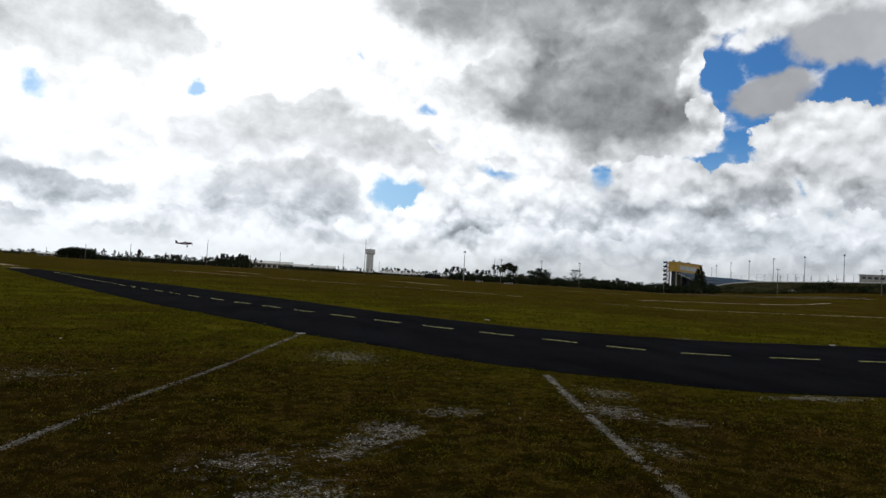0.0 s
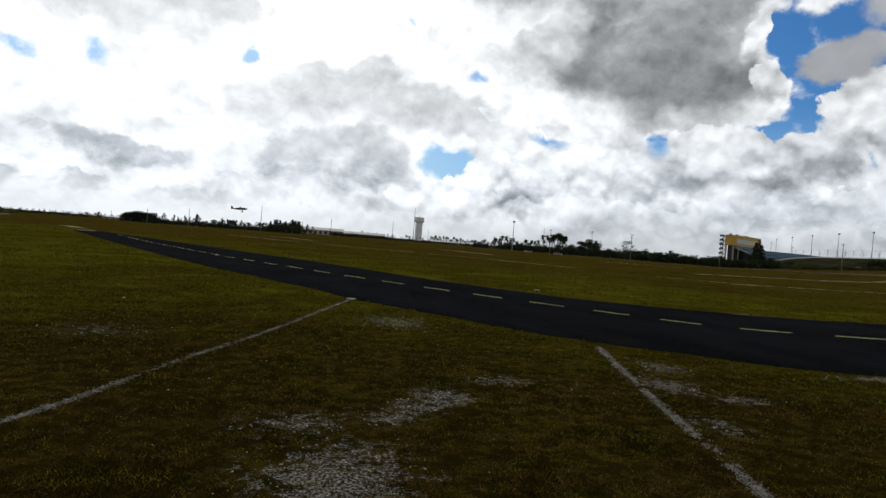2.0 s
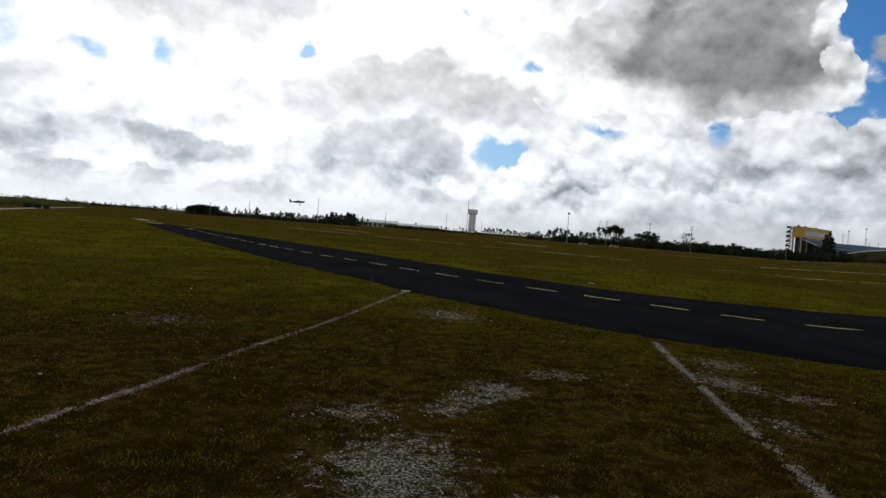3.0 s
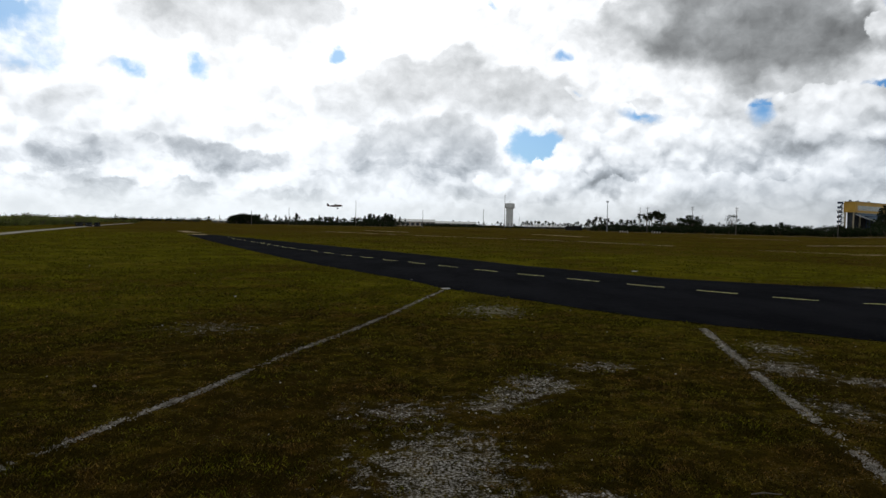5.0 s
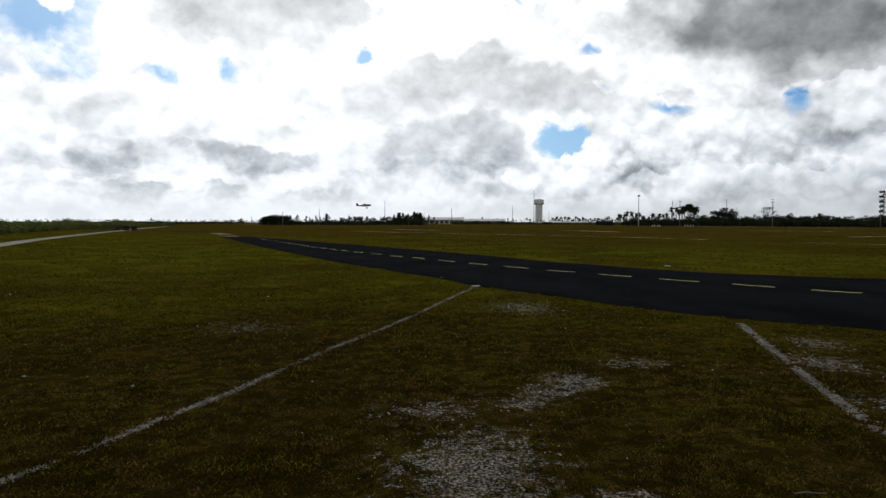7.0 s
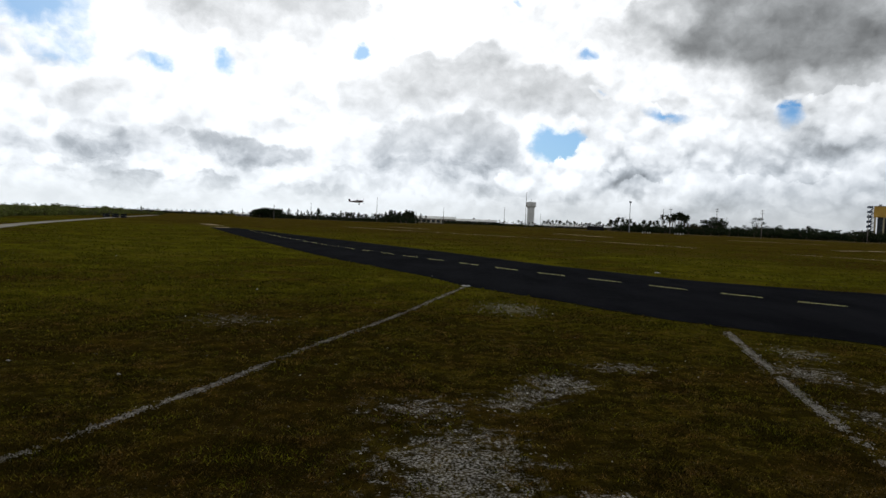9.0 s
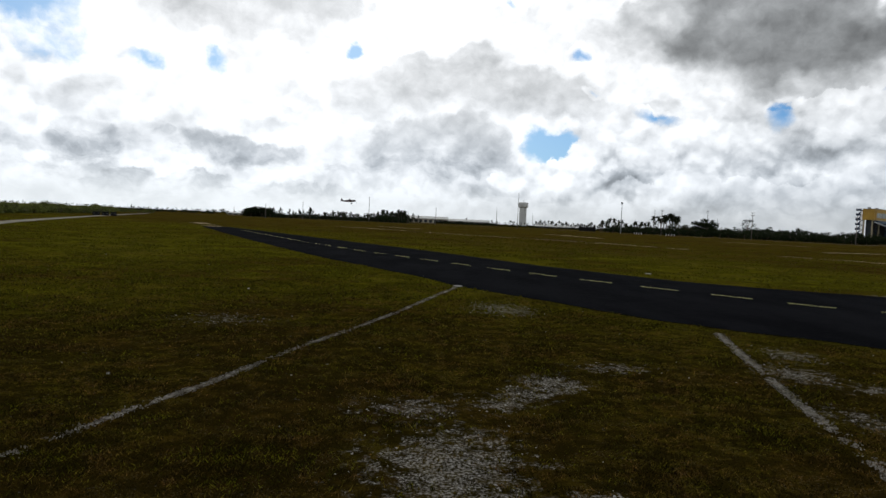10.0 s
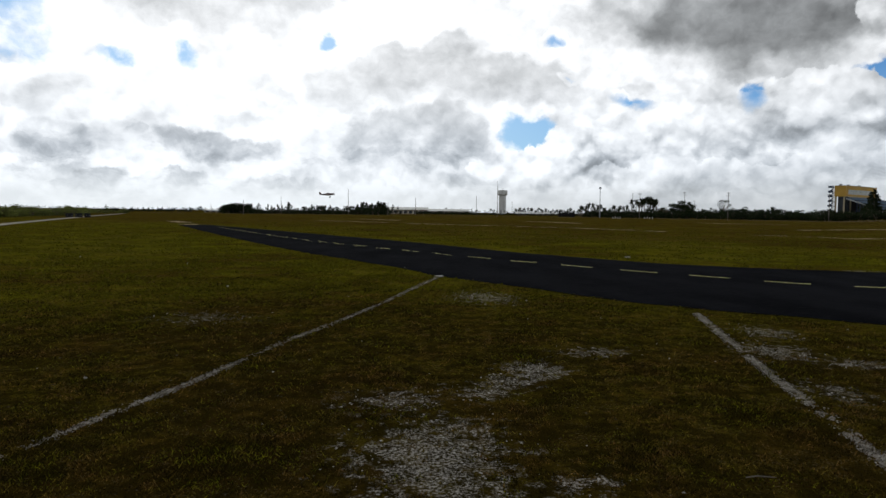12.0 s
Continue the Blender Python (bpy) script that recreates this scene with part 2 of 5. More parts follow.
def worn(name, base, dark, scale=2.0, rough=0.7, metal=0.0, depth=0.004, spec=0.2):
    """A plain coat with stains and fine grain."""
    def build(n):
        p = place(n)
        big = n.noise(p, scale, 4.0, 0.6)
        fine = n.noise(p, scale * 14, 3.0, 0.6)
        both = n.math("ADD", n.math("MULTIPLY", big, 0.7), n.math("MULTIPLY", fine, 0.3))
        return surface(n, n.mix(n.span(both, 0.38, 0.66), dark, base), n.span(fine, 0.3, 0.7, rough - 0.1, rough + 0.1), metal, fine, depth, spec)
    return material(name, build)


def leafy(name, light, dark, rough=0.65):
    """Foliage: colour varies from leaf clump to leaf clump, with some light through the leaf."""
    def build(n):
        isl = n.add("ShaderNodeNewGeometry").outputs["Random Per Island"]
        own = n.add("ShaderNodeObjectInfo").outputs["Random"]
        fac = n.math("ADD", n.math("MULTIPLY", isl, 0.7), n.math("MULTIPLY", own, 0.3))
        col = n.mix(fac, dark, light)
        b = surface(n, col, rough, spec=0.04)
        tr = n.add("ShaderNodeBsdfTranslucent")
        n.put(tr.inputs[0], col)
        mx = n.add("ShaderNodeMixShader")
        mx.inputs[0].default_value = 0.25
        n.tree.links.new(b, mx.inputs[1])
        n.tree.links.new(tr.outputs[0], mx.inputs[2])
        return mx.outputs[0]
    return material(name, build)


def blade_material():
    def build(n):
        p = place(n)
        isl = n.add("ShaderNodeNewGeometry").outputs["Random Per Island"]
        mid = n.noise(p, 1.1, 5.0, 0.62)
        tuft = n.noise(p, 5.0, 4.0, 0.65)
        fac = n.span(n.math("ADD", n.math("MULTIPLY", mid, 0.60), n.math("MULTIPLY", tuft, 0.40)), 0.43, 0.56)
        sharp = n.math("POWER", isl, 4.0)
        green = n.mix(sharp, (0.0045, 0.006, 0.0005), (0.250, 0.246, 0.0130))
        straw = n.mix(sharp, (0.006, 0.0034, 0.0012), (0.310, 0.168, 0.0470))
        dead = n.span(n.noise(p, 90.0, 2.0, 0.5), 0.60, 0.66, 0.0, 0.7)
        straw = n.mix(dead, straw, (0.17, 0.135, 0.075))
        col = n.mix(fac, green, straw)
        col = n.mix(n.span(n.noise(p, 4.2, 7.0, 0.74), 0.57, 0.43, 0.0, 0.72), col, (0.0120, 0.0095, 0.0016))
        b = surface(n, col, 0.9, spec=0.0)
        tr = n.add("ShaderNodeBsdfTranslucent")
        n.put(tr.inputs[0], col)
        mx = n.add("ShaderNodeMixShader")
        mx.inputs[0].default_value = 0.25
        n.tree.links.new(b, mx.inputs[1])
        n.tree.links.new(tr.outputs[0], mx.inputs[2])
        return mx.outputs[0]
    return material("grass_blades", build)


# bare gravel in the grass: x, y, half widths, strength
BARE = [
    (0.21, 4.10, 0.60, 0.95, 1.00),
    (-0.08, 5.38, 0.52, 0.34, 0.70),
    (0.76, 5.65, 0.40, 0.32, 0.75),
    (1.06, 6.02, 0.34, 0.34, 0.80),
    (1.36, 6.40, 0.36, 0.46, 0.90),
    (2.28, 7.28, 0.58, 0.26, 0.66),
    (1.52, 12.0, 0.72, 1.00, 0.70),
    (-3.05, 9.65, 0.85, 0.62, 0.40),
    (5.10, 8.45, 0.45, 0.50, 0.66),
    (4.50, 7.25, 0.50, 0.60, 0.74),
    (5.05, 6.60, 0.45, 0.32, 0.70),
    (4.05, 5.55, 0.36, 0.42, 0.60),
    (8.75, 8.15, 1.10, 0.22, 0.85),
    (1.10, 3.70, 0.26, 0.18, 0.80),
    (13.7, 18.0, 0.80, 0.30, 0.60),
    (19.3, 17.5, 0.60, 0.25, 0.55),
]


def ground_material():
    def build(n):
        p = place(n)
        rag = n.vec("SUBTRACT", n.noise(p, 2.2, 5.0, 0.65, colour=True), (0.5, 0.5, 0.5))
        q = n.vec("ADD", p, n.vec("SCALE", rag, scale=0.75))
        bare = None
        for x, y, rx, ry, w in BARE:
            m = n.add("ShaderNodeMapping", vector_type="TEXTURE")
            n.put(m.inputs["Vector"], q)
            m.inputs["Location"].default_value = (x, y, 0)
            m.inputs["Scale"].default_value = (rx, ry, 1)
            one = n.span(n.vec("LENGTH", m.outputs[0]), 1.5, 0.1, 0.0, 0.25 + 0.75 * w, False)
            bare = one if bare is None else n.math("MAXIMUM", bare, one)
        tuft = n.noise(p, 26.0, 5.0, 0.7)
        mid = n.noise(p, 1.1, 5.0, 0.62)
        small = n.noise(p, 5.0, 4.0, 0.65)
        wide = n.noise(p, 0.16, 5.0, 0.62)
        far = n.noise(n.vec("MULTIPLY", p, (0.016, 0.034, 1.0)), 1.0, 6.0, 0.68)
        sep = n.add("ShaderNodeSeparateXYZ")
        n.put(sep.inputs[0], p)
        # green keeps to the watered strips by the runway, brown further out
        lie = n.math("ADD", sep.outputs["Y"], n.math("MULTIPLY", sep.outputs["X"], 0.85))
        beyond = n.span(n.math("ADD", lie, n.math("MULTIPLY", n.math("SUBTRACT", far, 0.5), 60.0)), 40.0, 66.0)
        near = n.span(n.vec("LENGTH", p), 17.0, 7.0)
        patchy = n.math("ADD", n.math("MULTIPLY", mid, 0.40), n.math("ADD", n.math("MULTIPLY", small, 0.25), n.math("MULTIPLY", wide, 0.35)))
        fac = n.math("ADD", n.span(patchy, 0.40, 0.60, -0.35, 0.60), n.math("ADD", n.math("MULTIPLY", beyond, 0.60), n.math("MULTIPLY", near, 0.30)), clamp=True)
        grass = n.mix(fac, (0.138, 0.136, 0.0048), (0.084, 0.050, 0.0078))
        grass = n.mix(n.math("MULTIPLY", n.math("MULTIPLY", n.span(far, 0.48, 0.66), beyond), 0.55), grass, (0.100, 0.066, 0.022))
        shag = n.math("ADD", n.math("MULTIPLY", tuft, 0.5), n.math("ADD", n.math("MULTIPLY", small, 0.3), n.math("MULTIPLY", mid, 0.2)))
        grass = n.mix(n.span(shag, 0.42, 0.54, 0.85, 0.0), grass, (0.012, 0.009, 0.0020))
        mottle = n.noise(p, 0.10, 6.0, 0.70)
        grass = n.mix(n.span(mottle, 0.42, 0.50, 0.70, 0.0), grass, (0.050, 0.028, 0.0050))
        grass = n.mix(n.span(mottle, 0.53, 0.62, 0.0, 0.50), grass, (0.118, 0.094, 0.0120))
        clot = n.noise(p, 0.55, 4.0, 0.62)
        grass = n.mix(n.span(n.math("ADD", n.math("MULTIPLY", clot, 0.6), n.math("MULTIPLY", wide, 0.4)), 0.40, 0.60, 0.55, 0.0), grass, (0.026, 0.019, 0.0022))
        # ground goes darker and browner near the camera
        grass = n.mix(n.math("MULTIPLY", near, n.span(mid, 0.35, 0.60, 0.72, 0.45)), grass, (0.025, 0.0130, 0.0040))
        fleck = n.noise(n.vec("MULTIPLY", p, (1.0, 0.6, 1.0)), 75.0, 3.0, 0.62)
        sparse = n.noise(p, 2.4, 4.0, 0.65)
        grass = n.mix(n.math("MULTIPLY", n.span(fleck, 0.56, 0.66), n.span(sparse, 0.44, 0.62, 0.10, 0.75)), grass, (0.150, 0.125, 0.075))
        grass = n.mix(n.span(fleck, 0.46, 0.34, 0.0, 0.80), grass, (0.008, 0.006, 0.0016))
        blotch = n.noise(p, 4.2, 7.0, 0.74)
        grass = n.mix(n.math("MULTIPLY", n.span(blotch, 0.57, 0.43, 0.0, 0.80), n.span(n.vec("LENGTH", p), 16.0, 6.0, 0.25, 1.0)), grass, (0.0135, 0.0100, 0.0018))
        crumbs = n.noise(p, 42.0, 4.0, 0.68)
        flakes = n.noise(p, 7.5, 5.0, 0.68)
        gravel = n.mix(n.span(crumbs, 0.40, 0.62), (0.034, 0.028, 0.022), (0.40, 0.38, 0.35))
        mask = n.math("MULTIPLY", n.span(n.math("ADD", bare, n.math("MULTIPLY", n.math("SUBTRACT", flakes, 0.5), 3.0)), 0.36, 0.90), n.span(crumbs, 0.45, 0.55, 0.05, 1.0))
        col = n.mix(n.math("MULTIPLY", mask, 0.72), grass, gravel)
        return surface(n, col, 0.95, 0.0, n.math("ADD", tuft, n.math("MULTIPLY", crumbs, 0.3)), 0.05, 0.0)
    return material("ground_grass", build)


def track_material(name, light, dark, gap_lo, gap_hi, scale):
    """A worn line on the grass: it breaks up where the grass has grown through."""
    def build(n):
        p = place(n)
        a = n.noise(p, scale, 5.0, 0.65)
        b = n.noise(p, scale * 7, 3.0, 0.6)
        keep = n.span(n.math("ADD", n.math("MULTIPLY", a, 0.6), n.math("MULTIPLY", b, 0.4)), gap_lo, gap_hi)
        s = surface(n, n.mix(n.span(b, 0.35, 0.65), dark, light), 0.95, 0.0, b, 0.01, 0.0)
        mx = n.add("ShaderNodeMixShader")
        n.put(mx.inputs[0], keep)
        n.tree.links.new(n.add("ShaderNodeBsdfTransparent").outputs[0], mx.inputs[1])
        n.tree.links.new(s, mx.inputs[2])
        return mx.outputs[0]
    return material(name, build)


def asphalt_material():
    def build(n):
        p = place(n)
        big = n.noise(p, 0.35, 5.0, 0.6)
        fine = n.noise(p, 60.0, 3.0, 0.7)
        streak = n.noise(n.vec("MULTIPLY", p, (0.9, 0.25, 1.0)), 1.2, 4.0, 0.6)
        col = n.mix(n.span(n.math("ADD", n.math("MULTIPLY", big, 0.5), n.math("MULTIPLY", streak, 0.5)), 0.35, 0.65), (0.0040, 0.0043, 0.0054), (0.0092, 0.0096, 0.0114))
        col = n.mix(n.span(fine, 0.56, 0.72, 0.0, 0.6), col, (0.038, 0.038, 0.041))
        col = n.mix(n.span(n.noise(p, 7.0, 5.0, 0.65), 0.56, 0.70, 0.0, 0.55), col, (0.017, 0.0165, 0.0165))
        return surface(n, col, 0.95, 0.0, fine, 0.004, 0.001)
    return material("asphalt", build)


M_GROUND = ground_material()
M_ASPHALT = asphalt_material()
M_PAINT = worn("runway_paint", (0.97, 0.93, 0.40), (0.92, 0.86, 0.35), 3.0, 0.8)
M_CHALK = worn("chalk", (0.40, 0.375, 0.34), (0.13, 0.115, 0.095), 9.0, 0.95, 0.0, 0.004, 0.0)
M_SAND = track_material("sand_track", (0.46, 0.37, 0.24), (0.22, 0.16, 0.09), 0.38, 0.54, 0.22)
M_ROAD = worn("shell_road", (0.34, 0.32, 0.28), (0.24, 0.22, 0.18), 0.4, 0.95, 0.0, 0.004, 0.0)
M_VERGE = track_material("gravel_verge", (0.15, 0.125, 0.085), (0.085, 0.068, 0.040), 0.34, 0.60, 0.12)
M_GRASS = blade_material()
M_TUFT = leafy("field_tufts", (0.100, 0.094, 0.0050), (0.056, 0.050, 0.0034), 0.9)
M_PEBBLE = worn("pebble", (0.55, 0.53, 0.50), (0.22, 0.20, 0.18), 30.0, 0.9)
M_LEAF = leafy("leaves_dark", (0.026, 0.038, 0.013), (0.007, 0.012, 0.005))
M_BELT = leafy("belt_leaves", (0.185, 0.205, 0.050), (0.045, 0.058, 0.018))
M_PALM = leafy("palm_fronds", (0.030, 0.038, 0.014), (0.008, 0.012, 0.005))
M_PINE = leafy("pine_needles", (0.034, 0.044, 0.020), (0.012, 0.017, 0.008))
M_DRYBUSH = leafy("dry_shrub", (0.085, 0.078, 0.030), (0.024, 0.024, 0.010))
M_BARK = worn("bark", (0.16, 0.13, 0.10), (0.07, 0.055, 0.042), 3.0, 0.9)
M_POLE = worn("weathered_pole", (0.20, 0.18, 0.16), (0.11, 0.095, 0.08), 1.0, 0.9)
M_CONCRETE = worn("concrete", (0.46, 0.45, 0.42), (0.33, 0.32, 0.30), 0.5, 0.9)
M_STEEL = worn("galvanised_steel", (0.34, 0.35, 0.36), (0.22, 0.23, 0.24), 1.0, 0.5, 0.6)
M_WHITE = worn("white_paint", (0.78, 0.77, 0.75), (0.62, 0.61, 0.58), 0.4, 0.6)
M_TOWER = worn("tower_paint", (0.66, 0.66, 0.64), (0.54, 0.54, 0.53), 0.12, 0.6)
M_YELLOW = worn("yellow_cladding", (0.52, 0.32, 0.060), (0.42, 0.25, 0.050), 0.15, 0.6)
M_SILVER = worn("silver_glazing", (0.40, 0.42, 0.38), (0.28, 0.30, 0.28), 0.4, 0.35, 0.3)
M_TAN = worn("tan_cladding", (0.42, 0.36, 0.24), (0.33, 0.28, 0.19), 0.15, 0.7)
M_BEIGE = worn("beige_stucco", (0.46, 0.40, 0.30), (0.36, 0.31, 0.23), 0.3, 0.9)
M_BLUE = worn("blue_steel", (0.024, 0.042, 0.085), (0.014, 0.024, 0.05), 0.5, 0.5)
# seat blue greyed to suggest the haze of distance
M_TERRACE = worn("hazy_blue_seats", (0.13, 0.19, 0.27), (0.09, 0.14, 0.20), 0.2, 0.7)
M_BLACK = worn("black_sheet", (0.016, 0.016, 0.017), (0.008, 0.008, 0.009), 1.0, 0.8)
M_GLASS = worn("dark_glazing", (0.05, 0.06, 0.07), (0.03, 0.035, 0.04), 0.5, 0.15)
M_ROOF = worn("pale_roof", (0.56, 0.56, 0.54), (0.44, 0.44, 0.42), 0.3, 0.6)
M_BANK = worn("bank_grass", (0.044, 0.041, 0.020), (0.022, 0.020, 0.010), 0.2, 0.95, 0.0, 0.05, 0.0)
M_RED = worn("aircraft_red", (0.070, 0.030, 0.028), (0.045, 0.020, 0.020), 4.0, 0.35)
M_WHITEFILM = worn("aircraft_white", (0.60, 0.60, 0.60), (0.5, 0.5, 0.5), 4.0, 0.35)
M_RUBBER = worn("rubber", (0.03, 0.03, 0.03), (0.02, 0.02, 0.02), 8.0, 0.8)
M_LENSGLASS = worn("floodlight_glass", (0.5, 0.52, 0.55), (0.4, 0.42, 0.45), 2.0, 0.2)


# ---- mesh helpers ----
class Mb:
    """Collects vertices and faces of one mesh."""

    def __init__(self):
        self.v, self.f = [], []

    def face(self, *pts):
        k = len(self.v)
        self.v += [tuple(p) for p in pts]
        self.f.append(tuple(range(k, k + len(pts))))

    def box(self, c, s, m=None, taper=1.0, chamfer=0.0):
        """A block of size s round c; the top may taper, the upright edges may be cut."""
        x, y, z = s[0] / 2, s[1] / 2, s[2] / 2
        h = min(chamfer, x * 0.45, y * 0.45)
        if h > 0:
            ring = [(x - h, -y), (x, -y + h), (x, y - h), (x - h, y), (-x + h, y), (-x, y - h), (-x, -y + h), (-x + h, -y)]
        else:
            ring = [(x, -y), (x, y), (-x, y), (-x, -y)]
        k, n = len(self.v), len(ring)
        for zz, t in ((-z, 1.0), (z, taper)):
            for a, b in ring:
                p = Vector((a * t, b * t, zz))
                p = (m @ p) if m is not None else p
                self.v.append((p.x + c[0], p.y + c[1], p.z + c[2]))
        for i in range(n):
            j = (i + 1) % n
            self.f.append((k + i, k + j, k + n + j, k + n + i))
        self.f.append(tuple(k + n + i for i in range(n)))
        self.f.append(tuple(k + n - 1 - i for i in range(n)))

    def tube(self, pts, radii, n=8):
        """A round member along a line of points."""
        k = len(self.v)
        for i, p in enumerate(pts):
            p = Vector(p)
            d = (Vector(pts[min(i + 1, len(pts) - 1)]) - Vector(pts[max(i - 1, 0)])).normalized()
            a = d.orthogonal().normalized()
            b = d.cross(a)
            r = radii[i] if isinstance(radii, (list, tuple)) else radii
            for j in range(n):
                w = 2 * math.pi * j / n
                self.v.append(tuple(p + a * (math.cos(w) * r) + b * (math.sin(w) * r)))
        for i in range(len(pts) - 1):
            for j in range(n):
                q = (j + 1) % n
                self.f.append((k + i * n + j, k + i * n + q, k + (i + 1) * n + q, k + (i + 1) * n + j))
        self.f.append(tuple(k + n - 1 - j for j in range(n)))
        self.f.append(tuple(k + (len(pts) - 1) * n + j for j in range(n)))

    def turned(self, profile, n=24, c=(0, 0, 0)):
        """A turned body from (radius, height) pairs."""
        k = len(self.v)
        for r, z in profile:
            for j in range(n):
                w = 2 * math.pi * j / n
                self.v.append((c[0] + r * math.cos(w), c[1] + r * math.sin(w), c[2] + z))
        for i in range(len(profile) - 1):
            for j in range(n):
                q = (j + 1) % n
                self.f.append((k + i * n + j, k + i * n + q, k + (i + 1) * n + q, k + (i + 1) * n + j))
        self.f.append(tuple(k + n - 1 - j for j in range(n)))
        self.f.append(tuple(k + (len(profile) - 1) * n + j for j in range(n)))

    def mesh(self, name, mat, smooth=False):
        me = bpy.data.meshes.new(name)
        me.from_pydata(self.v, [], self.f)
        me.materials.append(mat)
        if smooth:
            me.polygons.foreach_set("use_smooth", [True] * len(me.polygons))
        me.update()
        return me


def part(name, mb, mat, parent, label="", smooth=False):
    ob = new(name, mb.mesh(name, mat, smooth))
    ob.parent = parent
    return tagged(ob, label=label)


def thing(name, label, category, group="", kind="", at=None):
    ob = new(name)
    ob.empty_display_size = 0.2
    tagged(ob, label, category, group, kind)
    if at is not None:
        ob.matrix_basis = at
    return ob


def solid(name, mb, mat, label, category="", group="", kind="", smooth=False):
    return tagged(new(name, mb.mesh(name, mat, smooth)), label, category, group, kind)


def polar(az, d):
    a = radians(az)
    return -math.sin(a) * d, math.cos(a) * d


def rise(el, d):
    """Height that stands at this elevation from the standing place."""
    return EYE + d * math.tan(radians(el))


def step(a, b, x):
    t = min(max((x - a) / (b - a), 0.0), 1.0)
    return t * t * (3 - 2 * t)


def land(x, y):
    """Ground height: flat, raised towards the race track bank to fit the camera's view."""
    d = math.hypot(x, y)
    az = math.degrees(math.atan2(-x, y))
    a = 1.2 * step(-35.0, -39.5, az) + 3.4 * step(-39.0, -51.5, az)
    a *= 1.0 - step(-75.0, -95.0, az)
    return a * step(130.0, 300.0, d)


def smooth_line(ctrl, per=8):
    """Catmull-Rom through the given points."""
    pts = [Vector((*c, 0)) for c in ctrl]
    pts = [2 * pts[0] - pts[1]] + pts + [2 * pts[-1] - pts[-2]]
    out = []
    for i in range(1, len(pts) - 2):
        for j in range(per):
            t = j / per
            p0, p1, p2, p3 = pts[i - 1:i + 3]
            out.append(0.5 * ((2 * p1) + (p2 - p0) * t + (2 * p0 - 5 * p1 + 4 * p2 - p3) * t * t + (3 * p1 - p0 - 3 * p2 + p3) * t ** 3))
    out.append(pts[-2])
    return out


def strip(line, width, z, seed=0, ragged=0.0):
    """A flat band along a line, with uneven sides."""
    rng = random.Random(seed)
    mb = Mb()
    left, right = [], []
    for i, p in enumerate(line):
        d = (line[min(i + 1, len(line) - 1)] - line[max(i - 1, 0)]).normalized()
        s = Vector((-d.y, d.x, 0))
        w = width / 2
        left.append(p + s * (w + rng.uniform(-1, 1) * ragged * w))
        right.append(p - s * (w + rng.uniform(-1, 1) * ragged * w))
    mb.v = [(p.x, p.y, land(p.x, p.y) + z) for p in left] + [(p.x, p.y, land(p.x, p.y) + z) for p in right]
    n = len(line)
    mb.f = [(n + i, n + i + 1, i + 1, i) for i in range(n - 1)]
    return mb


# ---- ground, runway, tracks ----
def build_ground():
    mb = Mb()
    radii = [0.0, 3, 6, 10, 15, 22, 32, 45, 60, 80, 100, 115] + list(range(130, 310, 10)) + [330, 380, 450, 600, 900, 1500, 2600, 4600]
    n = 240
    mb.v.append((0, 0, 0))
    for r in radii[1:]:
        for j in range(n):
            x, y = polar(j * 360 / n, r)
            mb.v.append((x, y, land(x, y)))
    for j in range(n):
        mb.f.append((0, 1 + j, 1 + (j + 1) % n))
    for i in range(len(radii) - 2):
        a, b = 1 + i * n, 1 + (i + 1) * n
        for j in range(n):
            q = (j + 1) % n
            mb.f.append((a + j, b + j, b + q, a + q))
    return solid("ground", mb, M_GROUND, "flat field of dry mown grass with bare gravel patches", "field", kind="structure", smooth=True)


build_ground()

NEAR_EDGE = [(40.0, 5.4), (24.0, 6.5), (14.0, 7.75), (9.5, 8.38), (8.45, 8.6), (7.43, 8.9), (6.65, 9.5), (5.9, 10.05), (5.15, 10.55), (4.4, 11.2), (3.6, 12.15), (2.6, 13.6), (1.6, 14.95), (0.75, 16.0), (0.1, 17.7), (-1.0, 19.5), (-1.8, 21.0), (-3.3, 23.4), (-4.5, 25.6), (-8.0, 32.6), (-14.2, 45.6), (-24.0, 67.0)]
FAR_EDGE = [(40.0, 18.2), (24.0, 17.3), (19.4, 17.25), (16.9, 17.35), (14.63, 17.42), (12.5, 18.1), (11.0, 18.8), (9.6, 19.65), (8.1, 20.7), (6.6, 22.8), (5.05, 24.9), (3.2, 28.1), (0.25, 33.7), (-3.4, 39.7), (-8.4, 47.6), (-13.0, 55.0), (-21.5, 68.5)]
# every second dash begins at one of these
MIDDLE = [(33.0, 12.9), (26.5, 12.7), (20.6, 12.65), (15.2, 12.9), (10.32, 13.7), (7.55, 16.16), (4.82, 19.2), (2.24, 22.55), (-0.2, 26.14), (-2.5, 29.6), (-4.70, 33.2), (-6.65, 36.7), (-8.45, 40.2), (-10.15, 43.6), (-11.75, 46.9), (-13.25, 50.1), (-14.7, 53.2), (-16.1, 56.2), (-17.45, 59.1)]


def resample(line, n):
    seg = [0.0]
    for a, b in zip(line, line[1:]):
        seg.append(seg[-1] + (b - a).length)
    out = []
    for i in range(n):
        s = seg[-1] * i / (n - 1)
        k = max(j for j in range(len(seg) - 1) if seg[j] <= s + 1e-9)
        out.append(line[k].lerp(line[k + 1], min(1.0, (s - seg[k]) / max(1e-9, seg[k + 1] - seg[k]))))
    return out


